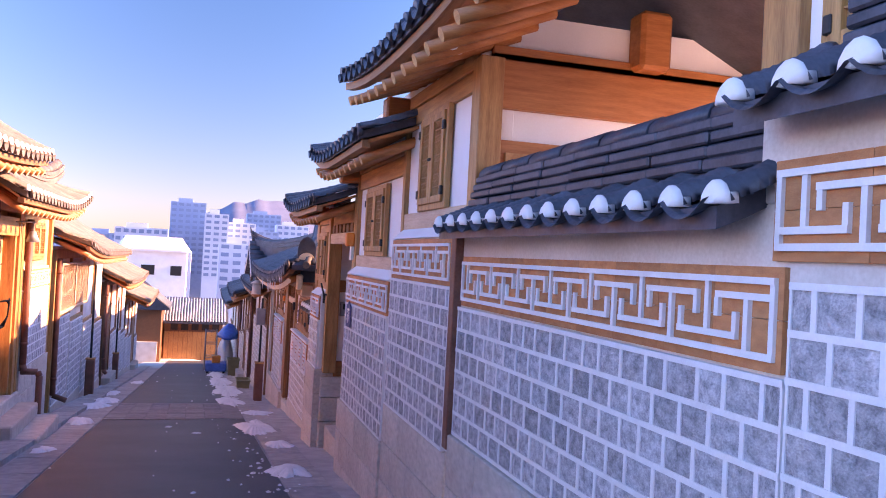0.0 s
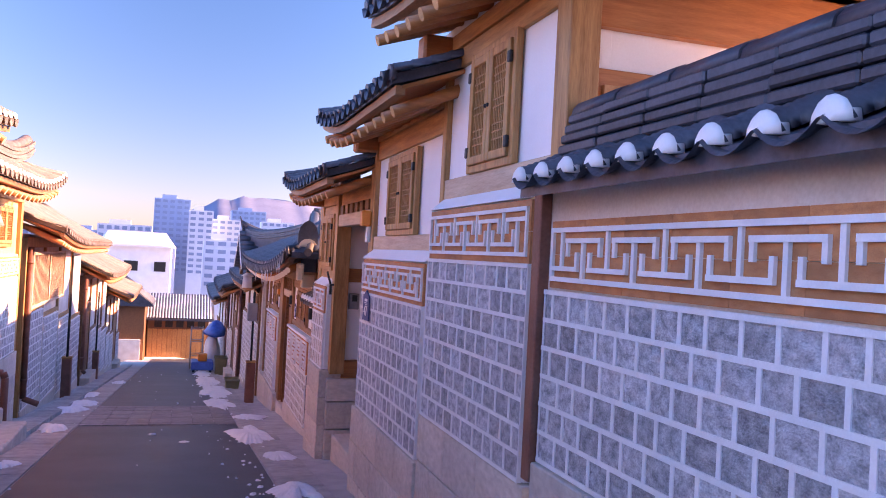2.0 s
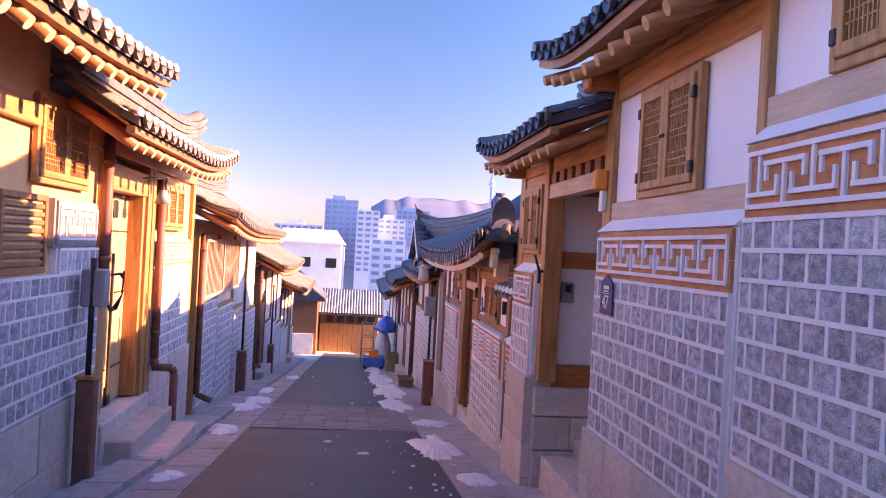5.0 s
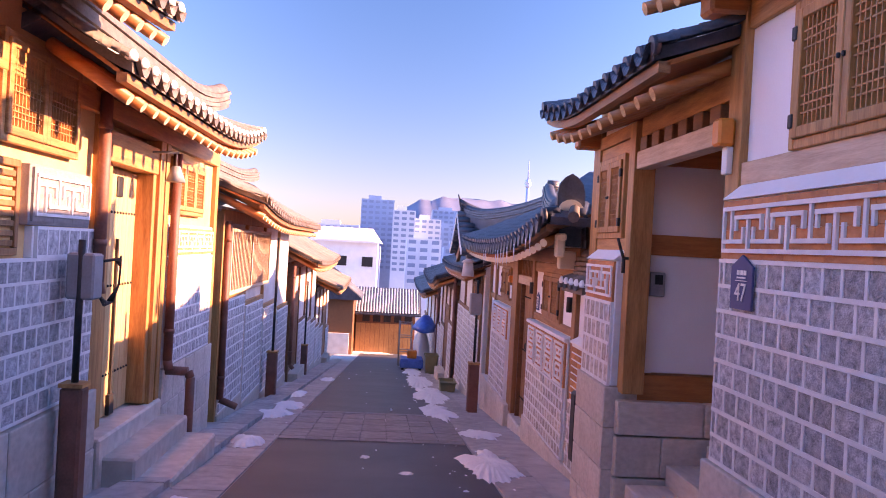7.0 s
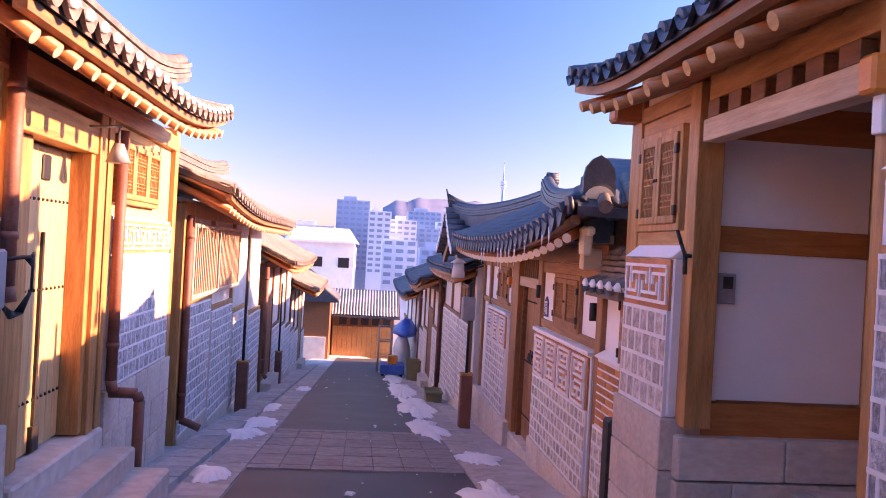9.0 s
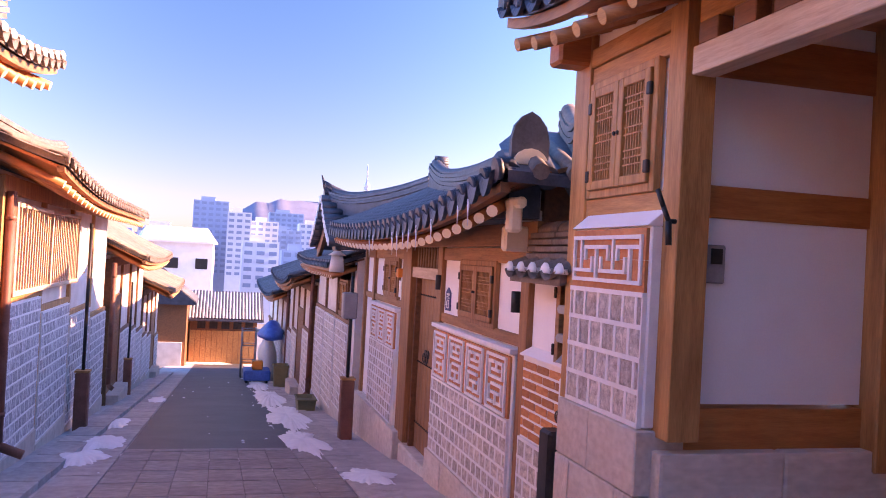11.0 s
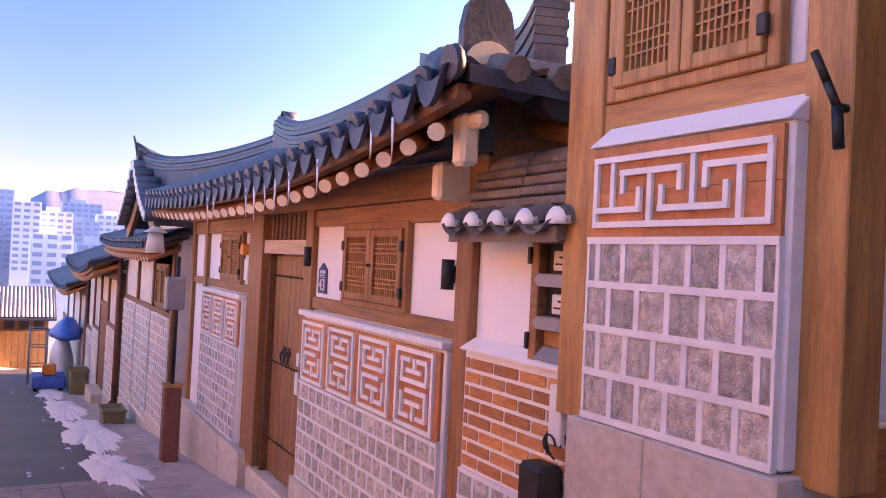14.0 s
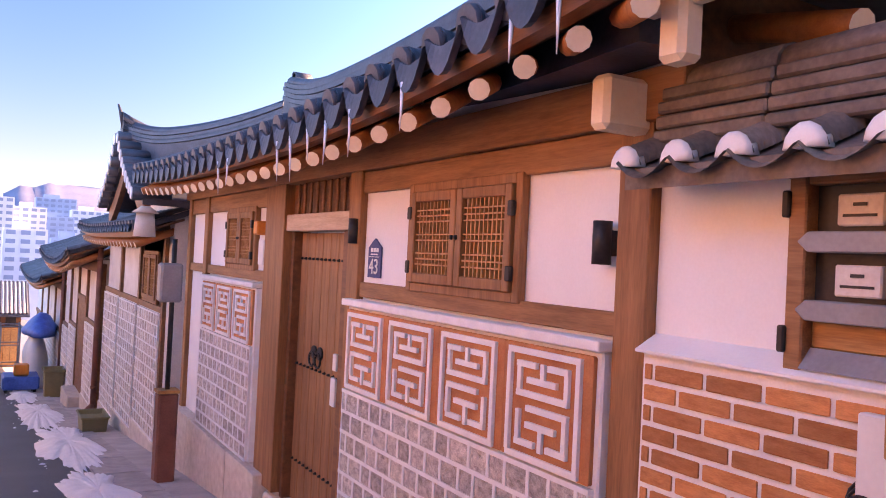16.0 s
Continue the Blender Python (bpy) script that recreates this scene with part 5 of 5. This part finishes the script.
gb = thing("meter_cabinet", (FD - .05, 12.85, .3), "weathered wooden meter cabinet with glazed openings", "cabinet")
wpart("back", [(12.67, 13.06, -.1, .02, .03, .62)], IRON, gb, 1, FD)
wpart("frame", [(13.0, 13.06, 0, .075, .03, .62), (12.67, 12.72, 0, .075, .03, .62), (12.72, 13.0, 0, .07, .03, .06), (12.72, 13.0, 0, .07, .595, .62)], WOODB, gb, 1, FD, "grey-brown weathered wood frame")
wpart("lower_panel", [(12.72, 13.0, 0, .03, .12, .2)], WOODH, gb, 1, FD, "orange-brown wood panel")
bm = bmesh.new()
loft(bm, [[(FD - .03, u, .12), (FD - .085, u, .06), (FD - .02, u, .06)] for u in (12.72, 13.0)], True, True)
part("sloped_sill", bm, GREYB, gb, "grey weathered sill")
for z in (.428, .23):
    bm = bmesh.new()
    loft(bm, [[(x, 12.70, z), (x, 12.735, z + .03), (x, 12.985, z + .03), (x, 13.02, z), (x, 12.985, z - .03), (x, 12.735, z - .03)] for x in (FD, FD - .088)], True, True)
    part("pointed_rail", bm, GREYB, gb, "grey rail with pointed ends", .004)
bm = bmesh.new()
cyl(bm, (FD - .07, 12.695, .34), (FD - .11, 12.695, .34), .016, 10, .012)
part("knob", bm, IRON, gb)
wpart("roof", [(12.66, 13.09, -.05, .12, .62, .65)], IRON, gb, 1, FD)
for z in (.32, .52):
    meter = wpart("meter", [(12.78, 12.92, .0, .05, z - .045, z + .045)], OLDPL, gb, 1, FD, "white meter")
    wpart("dial", [(12.80, 12.90, .05, .053, z - .02, z - .012), (12.83, 12.87, .05, .053, z + .01, z + .02)], IRON, meter, 1, FD, "", 0)
wparts("hinge", [(13.05, 13.075, .06, .09, .5, .58), (13.05, 13.075, .06, .09, .1, .18)], IRON, gb, 1, FD)
pb = thing("power_box", (1.7, 12.78, -.5), "black plastic equipment box with cables under the brick wall", "box")
wpart("case", [(12.68, 12.86, .04, .17, -1.05, -.36)], IRON, pb, 1, FC, bevel=.02)
for k in range(3):
    bm = bmesh.new()
    pts = [(FC - .05 - .02 * k, 12.74 + .07 * math.cos(a) * (1 - .2 * k), -.27 + .075 * math.sin(a) * (1 - .25 * k)) for a in [math.pi * (-.45 + 1.5 * q / 12) for q in range(13)]]
    tube(bm, pts, .005, 6)
    part("cable", bm, IRON, pb, "loop of black cable")
wpart("connector", [(12.68, 12.77, .04, .08, -.27, -.02)], WHITEP, pb, 1, FC, "grey-white connector block")


def guard_post(x, y, top, r=.1, hgt=.9, S=1):
    t = thing("utility_post", (x, y, G(y)), "red-brown square post guard with slim dark pipe above", "post", "utility posts")
    bm = bmesh.new()
    box(bm, x - r, x + r, y - r, y + r, G(y) - .15, G(y) + hgt)
    part("guard", bm, RUST, t, "", .02)
    bm = bmesh.new()
    box(bm, x - r * 1.08, x + r * 1.08, y - r * 1.08, y + r * 1.08, G(y) + hgt, G(y) + hgt + .03)
    part("cap", bm, WOODH, t)
    bm = bmesh.new()
    cyl(bm, (x, y, G(y) + hgt), (x, y, top), .026, 10)
    part("pipe", bm, IRON, t)
    return t


p1 = guard_post(1.52, 20.1, .4)
bm = bmesh.new()
box(bm, 1.38, 1.6, 20.0, 20.2, -.25, .15)
part("meter_box", bm, GREYB, p1, "grey meter box", .02)
p2 = guard_post(-2.44, 11.0, .9, .08, .95)
bm = bmesh.new()
box(bm, -2.54, -2.34, 10.98, 11.18, .46, .80)
part("meter_box", bm, GREYB, p2, "grey junction box", .015)
for k in range(5):
    bm = bmesh.new()
    tube(bm, [(-2.36, 11.17 + .012 * k, .74), (-2.30 + .01 * k, 11.30, .76), (-2.28, 11.38, .70 + .02 * k), (-2.30, 11.42, .55), (-2.33 - .01 * k, 11.38, .42), (-2.36, 11.28, .40 + .01 * k), (-2.37, 11.17, .5)], .009, 6)
    part("cable", bm, IRON, p2, "loop of black cable")
guard_post(-2.42, 21.4, 1.0, .1, .9)
guard_post(-2.45, 28.3, -.2, .09, .9)


def downpipe(x, y, z0, z1, out=0.25):
    t = thing("downpipe", (x, y, z0), "dark red-brown downpipe with a kicked-out foot", "pipe", "downpipes")
    bm = bmesh.new()
    tube(bm, [(x, y, z1), (x, y, z0 + .1), (x + out, y, z0)], .05, 10)
    part("pipe", bm, RUST, t)
    for z in (z0 + .4, z1 - .3):
        bm = bmesh.new()
        cyl(bm, (x, y, z), (x, y, z + .05), .058, 10)
        part("collar", bm, RUST, t)


downpipe(-2.58, 17.1, -1.55, 1.2)
downpipe(-2.56, 13.98, -.52, 1.85, .02)
downpipe(-2.56, 11.70, .45, 2.1, .02)
st = thing("handrail_pipe", (-2.4, 14.1, G(14)), "dark iron standpipe by the gate steps", "pipe")
bm = bmesh.new()
tube(bm, [(-2.62, 14.1, -.55), (-2.36, 14.1, -.55), (-2.33, 14.1, -.62), (-2.33, 14.1, -1.5)], .05, 10)
part("pipe", bm, RUST, st)
downpipe(-2.55, 25.6, -2.3, .3, .1)
downpipe(1.75, 27.75, -2.8, .3, -.1)
downpipe(1.75, 34.8, -3.4, -.4, -.1)
bell = thing("gate_lantern", (-2.45, 13.2, 1.6), "hanging metal lantern under the gate eave", "lamp")
bm = bmesh.new()
cyl(bm, (-2.4, 13.3, 1.5), (-2.4, 13.3, 1.66), .10, 12, .04)
cyl(bm, (-2.4, 13.3, 1.66), (-2.4, 13.3, 1.8), .01, 6)
cyl(bm, (-2.66, 13.3, 1.79), (-2.38, 13.3, 1.8), .012, 6)
part("shade", bm, GREYB, bell)

# tarpaulin heap and trough where the lane narrows
tp = thing("blue_cart", (.95, 36, G(36)), "blue cart with orange crate beside a heap in the lane", "cart")
bm = bmesh.new()
box(bm, .45, 1.3, 34.6, 35.6, G(35) + .12, G(35) + .45)
part("tray", bm, TARP, tp, "", .04)
bm = bmesh.new()
for x in (.55, 1.2):
    for y in (34.8, 35.4):
        cyl(bm, (x - .04, y, G(y) + .1), (x + .04, y, G(y) + .1), .1, 10)
part("wheel", bm, IRON, tp)
bm = bmesh.new()
box(bm, .7, 1.05, 34.75, 35.1, G(35) + .46, G(35) + .75)
part("crate", bm, ORANGE, tp, "orange crate", .03)
tb = thing("tarpaulin", (1.3, 37.5, G(37)), "blue tarpaulin over a pale sheeted stack under the eave", "tarpaulin")


def drape(x, y, lx, ly, z0, z1, m, name, seed):
    bm = bmesh.new()
    rings = []
    for k in range(9):
        f = k / 8
        s = 1 - .8 * f ** 3
        rings.append([(x + math.cos(a) * lx * s * (1 + .4 * noise.noise((math.cos(a) * 1.5, math.sin(a) * 1.5, seed + f * 2))), y + math.sin(a) * ly * s * (1 + .4 * noise.noise((math.cos(a) * 1.5, math.sin(a) * 1.5, seed + 4 + f * 2))), z0 + (z1 - z0) * f) for a in [2 * math.pi * i / 18 for i in range(18)]])
    loft(bm, rings, True, True, True)
    part(name, bm, m, tb)


drape(1.3, 37, .34, .8, G(37), -2.2, WHITEP, "sheet", 1.0)
drape(1.42, 37, .42, 1.0, -2.35, -1.75, TARP, "tarp", 2.0)
fr = thing("scaffold_rack", (.75, 38.6, G(38.6)), "thin blue metal rack standing by the sheeted stack", "rack")
bm = bmesh.new()
for x in (.45, .95):
    for y in (38.2, 39.0):
        cyl(bm, (x, y, G(38.6) - .1), (x, y, -2.2), .025, 6)
for z in (-3.4, -2.8, -2.25):
    cyl(bm, (.45, 38.2, z), (.95, 38.2, z), .02, 6)
    cyl(bm, (.45, 39.0, z), (.95, 39.0, z), .02, 6)
part("frame", bm, GREYB, fr)


def trough(x, y, w, l, hgt, label):
    t = thing("planter_tub", (x, y, G(y)), label, "planter")
    bm = bmesh.new()
    z = G(y) - .02
    loft(bm, [[(x - w * a, y - l * a, z + b), (x + w * a, y - l * a, z + b), (x + w * a, y + l * a, z + b), (x - w * a, y + l * a, z + b)] for a, b in ((.42, 0), (.48, hgt * .9), (.53, hgt * .9), (.53, hgt), (.45, hgt), (.43, hgt * .75))], True, True)
    part("tub", bm, mat("olive_plastic", (.16, .15, .07), (.23, .21, .11), 5, .6, .1), t, "", .01)


trough(1.45, 25.2, .4, .7, .28, "olive plastic planter tub standing in the gutter")
trough(1.5, 33.2, .45, .6, .7, "tall dull green bin standing in the gutter")

# ---- pieces of the street and the walls ----
PAV = block_mesh("paver", SETT, .02)
SLABM = block_mesh("drain_cover", CONC, .015)
TIP = -math.atan(.105)


def street_piece(name, me, parent, x, y, sx, sy, top, thick=.12):
    ob = piece(name, me, parent, (x, y, G(y) + top - thick / 2), (sx, sy, thick))
    ob.rotation_euler = (TIP, 0, 0)


for r in range(14):
    y = 15.55 + r * .25
    for c in range(7):
        street_piece("paver", PAV, road_band, -1.5 + (c + .5) * .35, y, .344, .242, .018 + .002 * ((r * 5 + c * 3) % 3))
for i in range(60):
    y = 4.3 + i * .62
    street_piece("drain_cover", SLABM, gut_l, -1.75, y, .46, .61, .006 + .002 * (i % 2))
    street_piece("kerb_stone", SLABM, gut_l, -2.22, y, .38, .612, .055 + .004 * (i % 3), .2)
    street_piece("drain_cover", SLABM, gut_r, 1.2, y, .46, .61, .006 + .002 * (i % 2))
lay_stones()
